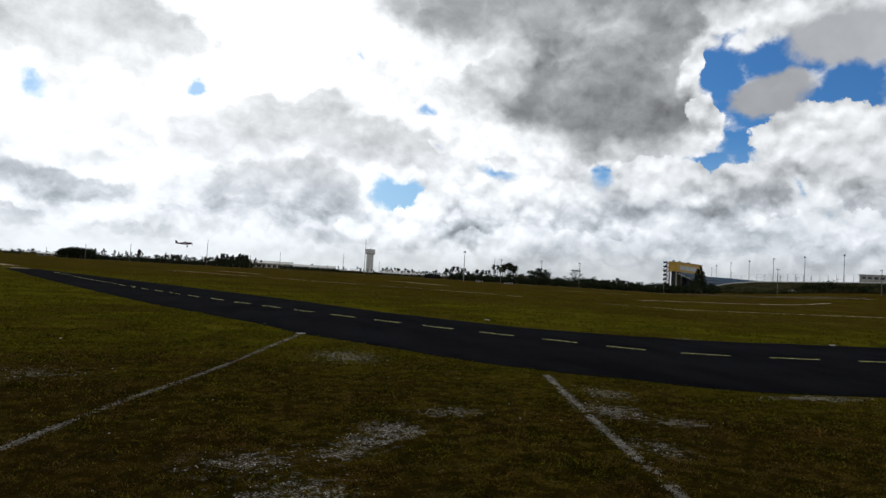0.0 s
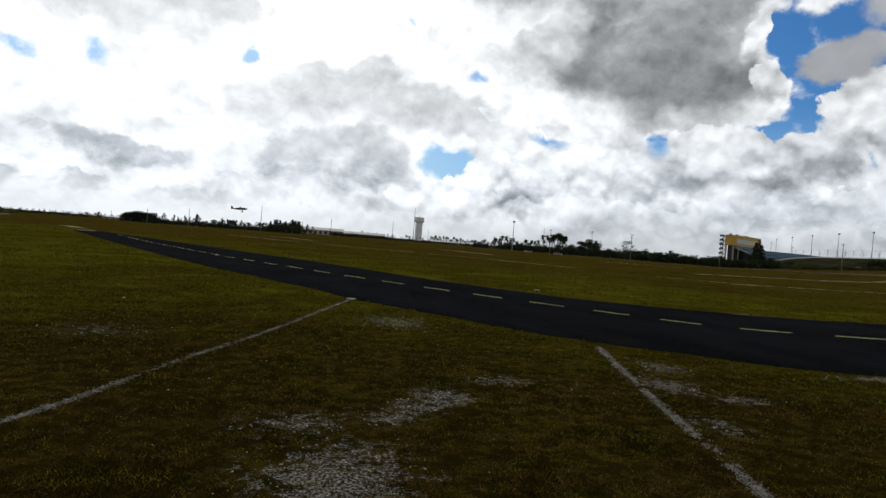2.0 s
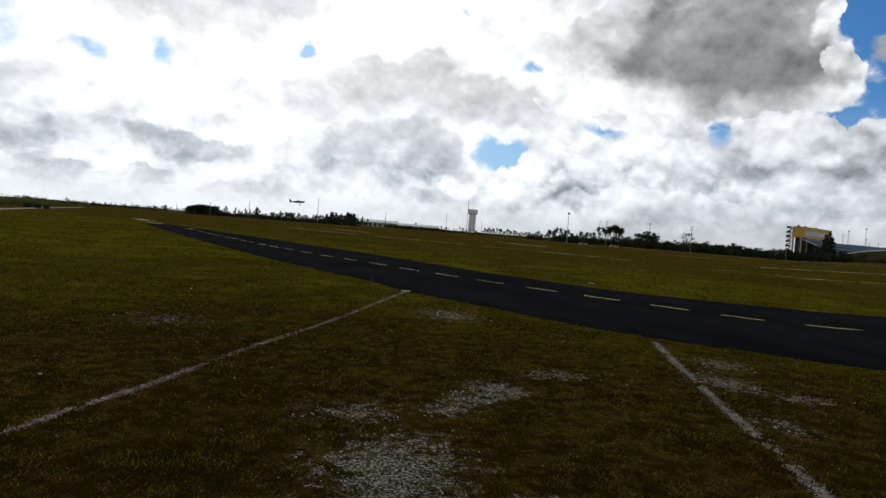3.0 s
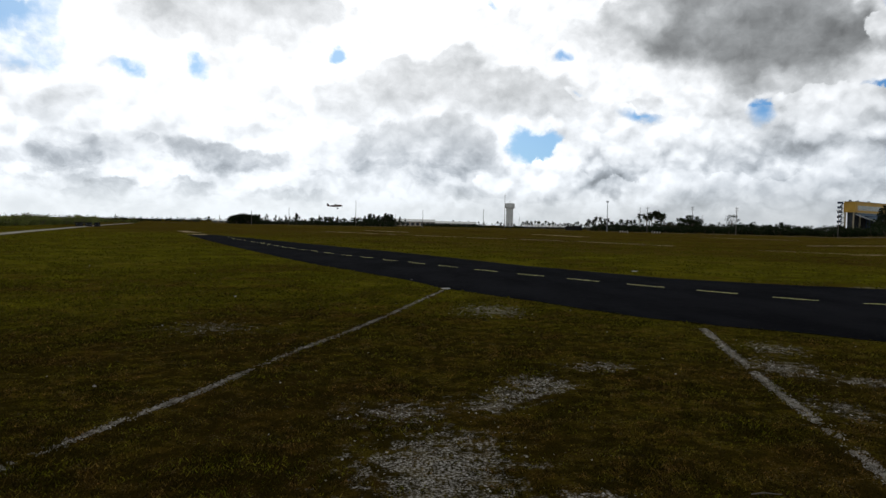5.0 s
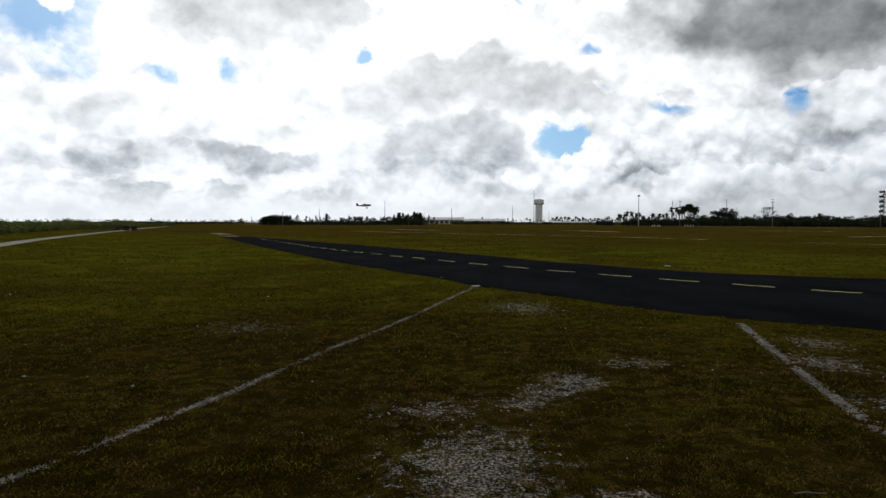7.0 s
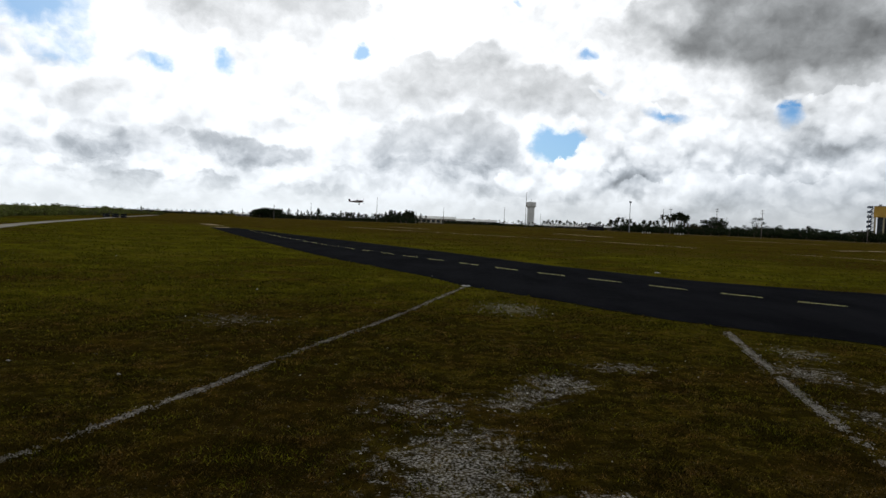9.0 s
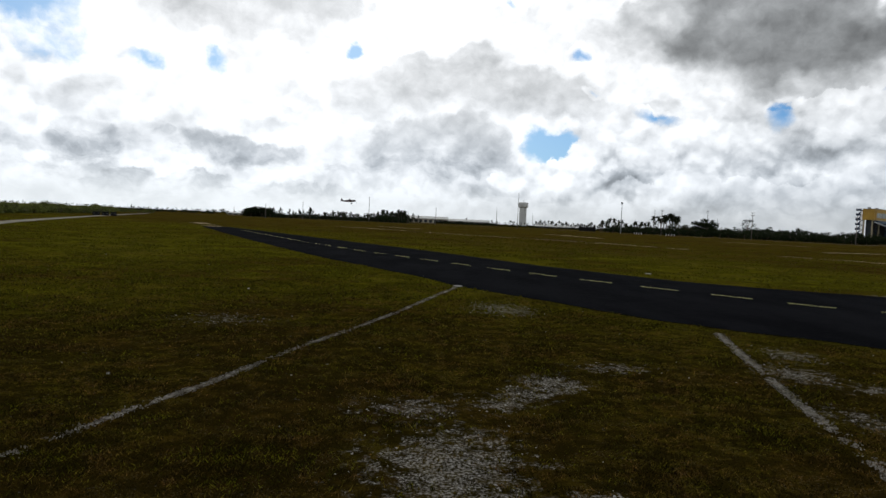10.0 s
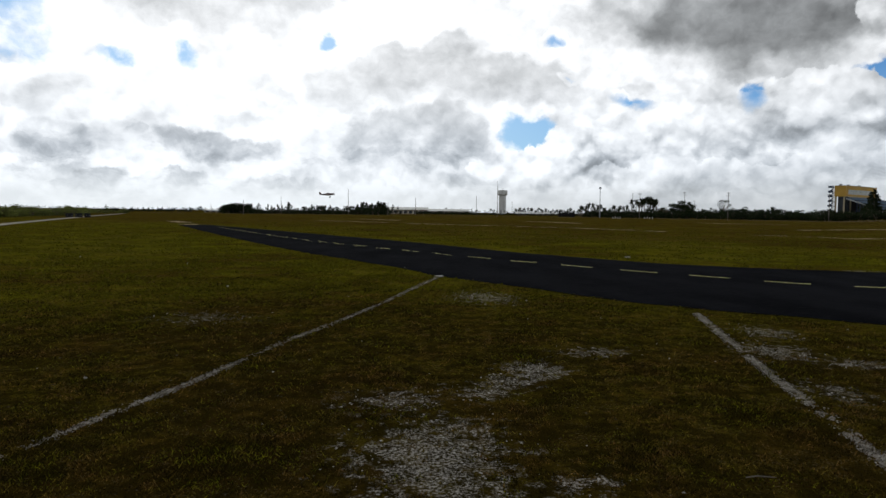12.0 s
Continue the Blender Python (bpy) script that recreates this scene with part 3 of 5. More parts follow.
def build_runway():
    rng = random.Random(4)
    n = 150
    a, b = resample(smooth_line(NEAR_EDGE), n), resample(smooth_line(FAR_EDGE), n)
    mb = Mb()
    for i in range(n):
        across = (b[i] - a[i]).normalized()
        p, q = a[i] + across * rng.uniform(-0.05, 0.05), b[i] + across * rng.uniform(-0.08, 0.08)
        for k, (w, z) in enumerate(((0.0, -0.05), (0.0, 0.010), (0.03, 0.024), (0.5, 0.035), (0.97, 0.024), (1.0, 0.010), (1.0, -0.05))):
            o = p.lerp(q, w)
            mb.v.append((o.x, o.y, z))
    for i in range(n - 1):
        for k in range(6):
            c = i * 7 + k
            mb.f.append((c, c + 7, c + 8, c + 1))
    mb.f.append(tuple(range(7)))
    mb.f.append(tuple(range((n - 1) * 7 + 6, (n - 1) * 7 - 1, -1)))
    run = solid("runway", mb, M_ASPHALT, "narrow black asphalt model aircraft runway with yellow dashes", "runway", kind="structure")
    # painted dashes down the middle
    line = smooth_line(MIDDLE, 40)
    for i in range(20, len(line), 20):
        seg = [line[max(i - k, 0)] for k in (11, 7, 3, 0)]
        d = Mb()
        for p, q in zip(seg, seg[1:]):
            u = (q - p).normalized()
            s = Vector((-u.y, u.x, 0)) * 0.026
            jit = rng.uniform(0.9, 1.1)
            d.face((*(p - s * jit).xy, 0.040), (*(q - s * jit).xy, 0.040), (*(q + s).xy, 0.040), (*(p + s).xy, 0.040))
            d.face((*(p - s * jit).xy, 0.028), (*(q - s * jit).xy, 0.028), (*(q - s * jit).xy, 0.040), (*(p - s * jit).xy, 0.040))
        part("dash", d, M_PAINT, run, "worn yellow paint dash")
    return run


build_runway()


def chalk(ctrl, width, seed):
    """Lime grit worn into the turf: crumbs thin out to both sides and where the line is trodden away."""
    line = resample(smooth_line(ctrl), 160)
    rng = random.Random(seed)
    mb = Mb()
    for _ in range(11000):
        t = rng.random() * (len(line) - 1.001)
        k = int(t)
        p = line[k].lerp(line[k + 1], t - k)
        d = (line[k + 1] - line[k]).normalized()
        worn_off = noise.fractal(Vector((p.x * 1.3, p.y * 1.3, seed)), 0.9, 2.0, 3)
        off = rng.gauss(0, 0.36) * width
        x, y = p.x - d.y * off, p.y + d.x * off
        clot = noise.noise(Vector((x * 14, y * 14, seed + 5)))
        if rng.random() > 0.60 + worn_off * 1.3 + clot * 0.9:
            continue
        r = rng.uniform(0.0035, 0.0095)
        a0 = rng.uniform(0, 6.28)
        ring = [(x + math.cos(a0 + w) * r * rng.uniform(0.6, 1.3), y + math.sin(a0 + w) * r * rng.uniform(0.6, 1.3), 0.002) for w in (0.0, 1.57, 3.14, 4.71)]
        c = len(mb.v)
        mb.v += ring + [(x, y, 0.004 + r * 0.6)]
        mb.f += [(c, c + 1, c + 4), (c + 1, c + 2, c + 4), (c + 2, c + 3, c + 4), (c + 3, c, c + 4)]
    return solid("chalk_line", mb, M_CHALK, "worn white chalk line on the grass", "line marking", "pilot box lines", "structure")


chalk([(0.84, 15.81), (0.1, 13.16), (-0.5, 10.94), (-1.07, 9.12), (-1.49, 7.93), (-1.78, 6.91), (-2.05, 5.94), (-2.29, 5.3), (-2.48, 4.73), (-2.63, 4.27), (-2.74, 4.02), (-3.1, 3.2)], 0.080, 1)
chalk([(4.86, 10.1), (4.42, 8.53), (4.02, 7.07), (3.76, 6.06), (3.58, 5.33), (3.45, 4.75), (3.32, 4.27), (3.05, 3.3)], 0.092, 2)


def track(ctrl, width, seed):
    line = resample(smooth_line(ctrl), 60)
    return solid("dirt_track", strip(line, width, 0.012, seed, 0.3), M_SAND, "bare sandy vehicle track across the dry field", "dirt track", "tracks across the field", "structure")


track([(-16.0, 109.0), (-13.1, 105.4), (0.0, 88.3), (8.7, 79.4), (17.0, 71.0), (22.9, 62.3), (24.6, 58.0)], 0.95, 3)
track([(-10.0, 132.5), (-1.0, 118.5)], 2.0, 4)
track([(24.0, 122.0), (26.5, 112.0), (28.9, 102.6)], 2.2, 5)
track([(57.0, 121.0), (63.0, 115.0), (69.0, 108.4)], 1.8, 6)
track([(28.6, 50.2), (30.6, 47.8), (32.7, 45.4)], 0.8, 7)
track([(45.0, 69.0), (60.0, 76.3), (76.7, 84.0), (125.0, 115.0)], 1.2, 8)
track([(32.0, 43.9), (40.5, 45.3), (50.2, 47.0), (75.0, 52.0)], 0.7, 9)
track([(-32.0, 87.5), (-27.5, 79.0)], 1.8, 10)
track([(-24.6, 70.8), (-22.0, 67.3)], 1.6, 12)
solid("verge", strip(resample(smooth_line([polar(22.0, 300), polar(12.0, 285), polar(0.0, 275), polar(-10.0, 268), polar(-20.0, 250), polar(-30.0, 225), polar(-38.0, 212), polar(-50.0, 215)]), 90), 16.0, 0.016, 21, 0.2), M_VERGE, "dull gravel verge along the hedge and poles", "verge", kind="structure")
road = resample(smooth_line([(-19.0, 12.0), (-25.0, 30.0), (-30.2, 42.2), (-38.2, 60.5), (-61.5, 122.0), (-95.0, 215.0)]), 80)
solid("shell_road", strip(road, 1.5, 0.02, 11, 0.10), M_ROAD, "pale crushed shell access road along the shrubs", "road", kind="structure")


# ---- grass and stones ----
def bareness(x, y, least=0.45):
    b = np.zeros_like(x)
    for cx, cy, rx, ry, w in BARE:
        d = np.hypot((x - cx) / rx, (y - cy) / ry)
        b = np.maximum(b, np.clip((1.5 - d) / 1.2, 0, 1) * (least + (1 - least) * w))
    return b


EDGE_LINE = np.array([(p.x, p.y) for p in resample(smooth_line(NEAR_EDGE), 200)])[::-1]


FAR_LINE = np.array([(p.x, p.y) for p in resample(smooth_line(FAR_EDGE), 200)])[::-1]


def off_runway(x, y):
    """True on this side of the runway's near edge."""
    lim = np.interp(x, EDGE_LINE[:, 0], EDGE_LINE[:, 1])
    return y < lim + 0.05


def quick_mesh(name, verts, faces_flat, per, mat):
    me = bpy.data.meshes.new(name)
    nf = len(faces_flat) // per
    me.vertices.add(len(verts))
    me.vertices.foreach_set("co", np.ascontiguousarray(verts, dtype=np.float32).ravel())
    me.loops.add(len(faces_flat))
    me.loops.foreach_set("vertex_index", np.ascontiguousarray(faces_flat, dtype=np.int32))
    me.polygons.add(nf)
    me.polygons.foreach_set("loop_start", np.arange(0, len(faces_flat), per, dtype=np.int32))
    me.materials.append(mat)
    me.update(calc_edges=True)
    me.validate()
    return me


def clods(x, y, scale, seed):
    """Uneven growth from 0 to 1, clump by clump."""
    out = np.empty(len(x))
    for i, (a, b) in enumerate(zip(x * scale, y * scale)):
        out[i] = noise.fractal(Vector((a, b, seed)), 0.9, 2.0, 3)
    return np.clip(out * 0.75 + 0.5, 0, 1)


def build_grass():
    rng = np.random.default_rng(7)
    n = 1500000
    # nearer ground gets more blades
    r = 1.6 + 26.0 * rng.random(n) ** 1.6
    turn = rng.uniform(-95, 80, n)
    a = np.radians(turn)
    edge = np.clip((95 + turn) / 40, 0, 1) * np.clip((80 - turn) / 40, 0, 1) * np.clip((r - 1.6) / 1.2, 0, 1)
    x, y = np.sin(-a) * r, np.cos(a) * r
    clump = np.sin(x * 2.3 + np.sin(y * 1.7) * 2) * np.sin(y * 2.9 + np.sin(x * 2.1) * 2) * 0.5 + 0.5
    bare = bareness(x, y)
    near = bare > 0.01
    bare[near] = np.clip((bare[near] - 0.2 + (clods(x[near], y[near], 7.0, 3.0) - 0.5) * 2.2) * 1.8, 0, 1)
    keep = off_runway(x, y) & (rng.random(n) > bare * 0.95) & (rng.random(n) < (0.35 + 0.65 * clump) * np.clip((27.6 - r) / 16.0, 0, 1) * edge)
    x, y, r, clump = x[keep], y[keep], r[keep], clump[keep]
    n = len(x)
    h = rng.uniform(0.006, 0.024, n) * (0.6 + 0.9 * clump) * (1 + r * 0.02)
    w = rng.uniform(0.0012, 0.0030, n) * (1 + r * 0.10)
    t = rng.uniform(0, 2 * np.pi, n)
    lean = rng.uniform(0.4, 1.8, n) * h
    lt = rng.uniform(0, 2 * np.pi, n)
    v = np.empty((n, 3, 3), np.float32)
    v[:, 0] = np.stack([x - np.cos(t) * w, y - np.sin(t) * w, np.zeros(n)], 1)
    v[:, 1] = np.stack([x + np.cos(t) * w, y + np.sin(t) * w, np.zeros(n)], 1)
    v[:, 2] = np.stack([x + np.cos(lt) * lean, y + np.sin(lt) * lean, h], 1)
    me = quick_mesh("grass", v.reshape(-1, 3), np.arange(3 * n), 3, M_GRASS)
    tagged(new("grass", me), "short dry mown grass, olive and straw coloured", "grass", kind="stuff")


def build_gravel():
    rng = np.random.default_rng(11)
    n = 150000
    x, y = rng.uniform(-4, 11.5, n), rng.uniform(2.9, 13.2, n)
    b = bareness(x, y, 0.0)
    some = b > 0.02
    clot = np.zeros(n)
    clot[some] = np.clip((clods(x[some], y[some], 6.0, 3.0) - 0.40) * 4.0, 0, 1) * (0.35 + 0.65 * np.clip((clods(x[some], y[some], 19.0, 8.0) - 0.36) * 4.0, 0, 1))
    keep = off_runway(x, y) & (rng.random(n) < np.where(some, b ** 1.5 * (0.03 + 0.62 * clot), 0.0005))
    x, y = x[keep], y[keep]
    n = len(x)
    s = 0.0045 + 0.011 * rng.random(n) ** 2.2
    ang = rng.uniform(0, np.pi, n)
    base = np.array([(1, 0, 0), (0, 1, 0), (-1, 0, 0), (0, -1, 0), (0, 0, 0.45), (0, 0, -0.4)], np.float32)
    v = base[None] * (s[:, None, None] * rng.uniform(0.6, 1.35, (n, 6, 1)))
    c, k = np.cos(ang)[:, None], np.sin(ang)[:, None]
    vx, vy = v[..., 0] * c - v[..., 1] * k, v[..., 0] * k + v[..., 1] * c
    v = np.stack([vx + x[:, None], vy + y[:, None], v[..., 2] + s[:, None] * 0.25], -1)
    f = np.array([(0, 1, 4), (1, 2, 4), (2, 3, 4), (3, 0, 4), (1, 0, 5), (2, 1, 5), (3, 2, 5), (0, 3, 5)])
    faces = (f[None] + 6 * np.arange(n)[:, None, None]).ravel()
    me = quick_mesh("gravel", v.reshape(-1, 3), faces, 3, M_PEBBLE)
    tagged(new("gravel", me), "loose pale limestone gravel in bare patches", "gravel", kind="stuff")


def lump(seed, size):
    """An uneven stone."""
    rng = random.Random(seed)
    bm = bmesh.new()
    bmesh.ops.create_icosphere(bm, subdivisions=2, radius=size)
    for v in bm.verts:
        k = 1 + 0.35 * noise.noise(v.co * (1.3 / size) + Vector((seed, 0, 0))) + rng.uniform(-0.05, 0.05)
        v.co = Vector((v.co.x * k, v.co.y * k * 0.8, max(v.co.z * k * 0.6, -size * 0.3)))
    me = bpy.data.meshes.new("stone")
    bm.to_mesh(me)
    bm.free()
    me.materials.append(M_PEBBLE)
    return me


STONES = [(-3.09, 6.17, 0.040), (-3.83, 13.59, 0.050), (-6.64, 19.3, 0.05), (-10.98, 21.66, 0.07), (-4.44, 6.56, 0.040), (-0.04, 18.21, 0.06), (-3.86, 9.76, 0.03), (-9.74, 13.97, 0.05), (7.25, 18.11, 0.05),
          (-1.34, 6.38, 0.022), (-1.09, 4.81, 0.018), (0.74, 4.40, 0.016), (0.78, 4.42, 0.012), (1.30, 4.30, 0.014), (3.02, 6.90, 0.02), (-0.55, 7.9, 0.02)]


def build_tufts():
    """Coarser tufts further out, on both sides of the runway, thinning with distance."""
    rng = np.random.default_rng(17)
    n = 260000
    r = 11.0 + 105.0 * rng.random(n) ** 1.5
    turn = rng.uniform(-75, 65, n)
    a = np.radians(turn)
    x, y = np.sin(-a) * r, np.cos(a) * r
    far = np.interp(x, FAR_LINE[:, 0], FAR_LINE[:, 1], left=1e6)
    near = np.interp(x, EDGE_LINE[:, 0], EDGE_LINE[:, 1], left=1e6)
    clear = (y < near - 0.1) | (y > far + 0.1)
    clear &= np.abs((x + 30.2) * 0.92 + (y - 42.2) * 0.40) > 1.2
    grow = clods(x, y, 0.55, 9.0)
    fade = np.clip((r - 11.0) / 8.0, 0, 1) * np.clip((100.0 - r) / 60.0, 0, 1) * np.clip((75 + turn) / 20, 0, 1) * np.clip((65 - turn) / 20, 0, 1)
    keep = clear & (rng.random(n) < np.clip((grow - 0.34) * 2.6, 0.03, 1) * fade)
    x, y, r, grow = x[keep], y[keep], r[keep], grow[keep]
    n = len(x)
    h = rng.uniform(0.018, 0.055, n) * (0.5 + 1.0 * grow) * (1 + r * 0.004)
    w = rng.uniform(0.012, 0.030, n) * (1 + r * 0.03)
    t, lt = rng.uniform(0, 2 * np.pi, n), rng.uniform(0, 2 * np.pi, n)
    lean = rng.uniform(0.2, 1.2, n) * h
    v = np.empty((n, 3, 3), np.float32)
    v[:, 0] = np.stack([x - np.cos(t) * w, y - np.sin(t) * w, np.zeros(n)], 1)
    v[:, 1] = np.stack([x + np.cos(t) * w, y + np.sin(t) * w, np.zeros(n)], 1)
    v[:, 2] = np.stack([x + np.cos(lt) * lean, y + np.sin(lt) * lean, h], 1)
    me = quick_mesh("grass_tufts", v.reshape(-1, 3), np.arange(3 * n), 3, M_TUFT)
    tagged(new("grass_tufts", me), "uneven tufts of olive field grass", "grass", kind="stuff")


build_grass()
build_tufts()
build_gravel()
for i, (x, y, s) in enumerate(STONES):
    s *= 0.5
    ob = tagged(new("stone", lump(i, s)), "small pale limestone lump lying in the grass", "stone", "loose stones")
    ob.matrix_basis = pose(x, y, s * 0.28, 0, 0, i * 47)


def marker_plate(x, y, turn):
    """Flat worn plate let into the turf beside the runway."""
    mb = Mb()
    mb.box((0, 0, 0.006), (0.24, 0.10, 0.026), chamfer=0.02, taper=0.94)
    ob = solid("marker_plate", mb, M_CONCRETE, "flat pale plate lying in the turf beside the runway", "marker", "runway marker plates")
    ob.matrix_basis = pose(x, y, 0.008, 1.5, 0, turn)


marker_plate(0.84, 15.81, 8)
marker_plate(8.41, 23.22, -6)
marker_plate(19.3, 17.45, 4)
stick = Mb()
stick.tube([(2.14, 3.72, 0.010), (2.22, 3.73, 0.014), (2.33, 3.71, 0.012)], [0.004, 0.005, 0.003], 6)
solid("stick", stick, M_POLE, "short pale wooden stick lying in the grass", "stick")


# ---- plants ----
def leaves(mb, c, r, count, size, rng, flat=1.0):
    """A loose clump of leaf faces."""
    for _ in range(count):
        d = Vector((rng.gauss(0, 1), rng.gauss(0, 1), rng.gauss(0, 1))).normalized() * (rng.random() ** 0.4)
        p = Vector(c) + Vector((d.x * r, d.y * r, d.z * r * flat))
        u = Vector((rng.gauss(0, 1), rng.gauss(0, 1), rng.gauss(0, 0.6))).normalized()
        w = u.orthogonal().normalized()
        w = (Matrix.Rotation(rng.uniform(0, 6.28), 3, u) @ w) * size * rng.uniform(0.3, 0.6)
        u = u * size * rng.uniform(0.6, 1.2)
        mb.face(p - u * 0.5, p + w * 0.5, p + u * 0.5, p - w * 0.5)


def broadleaf(seed, name, label, category, group, height=8.0, spread=3.4, dense=1.0, leaf=M_LEAF, low=0.30):
    rng = random.Random(seed)
    root = thing(name, label, category, group)
    tr, cr = Mb(), Mb()
    lean = Vector((rng.uniform(-0.4, 0.4), rng.uniform(-0.4, 0.4), 0))
    fork = Vector((0, 0, height * low)) + lean
    tr.tube([(0, 0, -0.2), fork * 0.5, fork], [height * 0.03, height * 0.024, height * 0.02], 7)
    for i in range(8):
        a = i * 2.4 + rng.uniform(-0.4, 0.4)
        reach = spread * rng.uniform(0.45, 0.95)
        tip = fork + Vector((math.cos(a) * reach, math.sin(a) * reach, height * rng.uniform(0.18, 0.62)))
        mid = fork.lerp(tip, 0.5) + Vector((0, 0, height * 0.05))
        tr.tube([fork, mid, tip], [height * 0.013, height * 0.009, height * 0.004], 5)
        for _ in range(3):
            c = tip + Vector((rng.gauss(0, 0.5), rng.gauss(0, 0.5), rng.gauss(0, 0.35))) * (spread * 0.35)
            c.z = min(max(c.z, height * low), height * 0.95)
            leaves(cr, c, spread * rng.uniform(0.24, 0.42), int(26 * dense), 0.55, rng, 0.7)
    part("trunk", tr, M_BARK, root)
    part("crown", cr, leaf, root)
    return root


def shrub(seed, name, label, category, group, height=4.0, width=3.2, leaf=M_LEAF, count=16, size=0.5):
    rng = random.Random(seed)
    root = thing(name, label, category, group)
    tr, cr = Mb(), Mb()
    for i in range(6):
        a = i * 1.05 + rng.uniform(-0.3, 0.3)
        tip = Vector((math.cos(a) * width * 0.3, math.sin(a) * width * 0.3, height * rng.uniform(0.5, 0.8)))
        tr.tube([(0, 0, -0.1), tip * 0.5 + Vector((0, 0, 0.2)), tip], [0.08, 0.06, 0.03], 5)
    for i in range(count):
        a, r = rng.uniform(0, 6.28), width * 0.5 * math.sqrt(rng.random())
        z = rng.uniform(0.06, 0.85) * height * (1 - 0.35 * (r / width * 2) ** 2)
        leaves(cr, (math.cos(a) * r, math.sin(a) * r, z), width * rng.uniform(0.17, 0.28), 40, size, rng, 0.8)
    part("stem", tr, M_BARK, root)
    part("crown", cr, leaf, root)
    return root


def palm(seed, group, height=8.0, fronds=15):
    rng = random.Random(seed)
    root = thing("palm_tree", "tall slender palm with a dark ragged crown", "palm tree", group)
    tr, cr = Mb(), Mb()
    bend = rng.uniform(-0.5, 0.5)
    pts = [(bend * (k / 6) ** 2, 0.3 * bend * (k / 6), height * k / 6 - (0.2 if k == 0 else 0)) for k in range(7)]
    tr.tube(pts, [0.22, 0.17, 0.15, 0.14, 0.13, 0.13, 0.16], 7)
    top = Vector(pts[-1])
    for i in range(fronds):
        a = i * 2.399 + rng.uniform(-0.2, 0.2)
        rise_ = rng.uniform(-0.9, 1.35)
        ln = rng.uniform(1.5, 2.3)
        out = Vector((math.cos(a), math.sin(a), 0))
        side = Vector((-out.y, out.x, 0))
        prev = top
        for k in range(1, 8):
            t = k / 7
            p = top + out * (ln * t * math.cos(rise_)) + Vector((0, 0, ln * (math.sin(rise_) * t - 0.45 * t * t)))
            wide = 0.55 * math.sin(math.pi * min(1, 0.15 + t * 0.85)) + 0.05
            for sg in (-1, 1):
                tip = p + side * (sg * wide) + Vector((0, 0, -wide * rng.uniform(0.3, 0.8)))
                cr.face(prev, p, tip)
            prev = p
    leaves(cr, top + Vector((0, 0, -0.3)), 0.7, 40, 0.6, rng)
    part("trunk", tr, M_BARK, root)
    part("crown", cr, M_PALM, root)
    return root


def pine(seed, group, height=8.0, dense=1.0, name="pine_tree", label="slim dark pine with a ragged pointed crown"):
    rng = random.Random(seed)
    root = thing(name, label, "tree", group)
    tr, cr = Mb(), Mb()
    tr.tube([(0, 0, -0.2), (0.1, 0, height * 0.5), (0.05, 0.05, height)], [0.16, 0.10, 0.02], 6)
    for i in range(int(22 * dense) + 6):
        t = rng.uniform(0.18, 0.98)
        a = rng.uniform(0, 6.28)
        ln = (1.05 - t) * height * 0.26 * rng.uniform(0.5, 1.2) + 0.2
        p = Vector((0.07, 0, height * t))
        q = p + Vector((math.cos(a) * ln, math.sin(a) * ln, ln * rng.uniform(0.1, 0.7)))
        tr.tube([p, q], [0.035, 0.012], 4)
        for k in (0.5, 0.8, 1.0):
            leaves(cr, p.lerp(q, k), 0.22 + ln * 0.14, int(7 * dense) + 2, 0.42, rng)
    part("trunk", tr, M_BARK, root)
    part("crown", cr, M_PINE, root)
    return root


def stand(protos, spots, seed=0, spread=0.12):
    """Sets the first of each kind and its copies on (azimuth, distance, size) spots."""
    rng = random.Random(seed)
    used = set()
    for az, d, s in spots:
        x, y = polar(az, d)
        k = rng.randrange(len(protos))
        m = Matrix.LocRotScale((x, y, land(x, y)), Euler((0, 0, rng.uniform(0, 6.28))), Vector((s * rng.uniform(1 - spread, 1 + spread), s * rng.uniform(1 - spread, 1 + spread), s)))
        if k not in used:
            used.add(k)
            protos[k].matrix_basis = m
        else:
            copy_thing(protos[k], m)
    for k, p in enumerate(protos):
        if k not in used:
            for o in (*p.children_recursive, p):
                bpy.data.objects.remove(o)


def spots(a0, a1, count, d0, d1, s0, s1, seed, closer=0.0):
    """Spots spread from one azimuth to another; closer: share by which the row draws nearer on its way."""
    rng = random.Random(seed)
    if closer:
        out = []
        for i in range(count):
            t = (i + rng.uniform(0.1, 0.9)) / count
            k = 1 - closer * t
            out.append((a0 + (a1 - a0) * t, rng.uniform(d0, d1) * k, rng.uniform(s0, s1) * (1 - 0.35 * closer * t)))
        return out
    return [(a0 + (a1 - a0) * (i + rng.uniform(0.1, 0.9)) / count, rng.uniform(d0, d1), rng.uniform(s0, s1)) for i in range(count)]


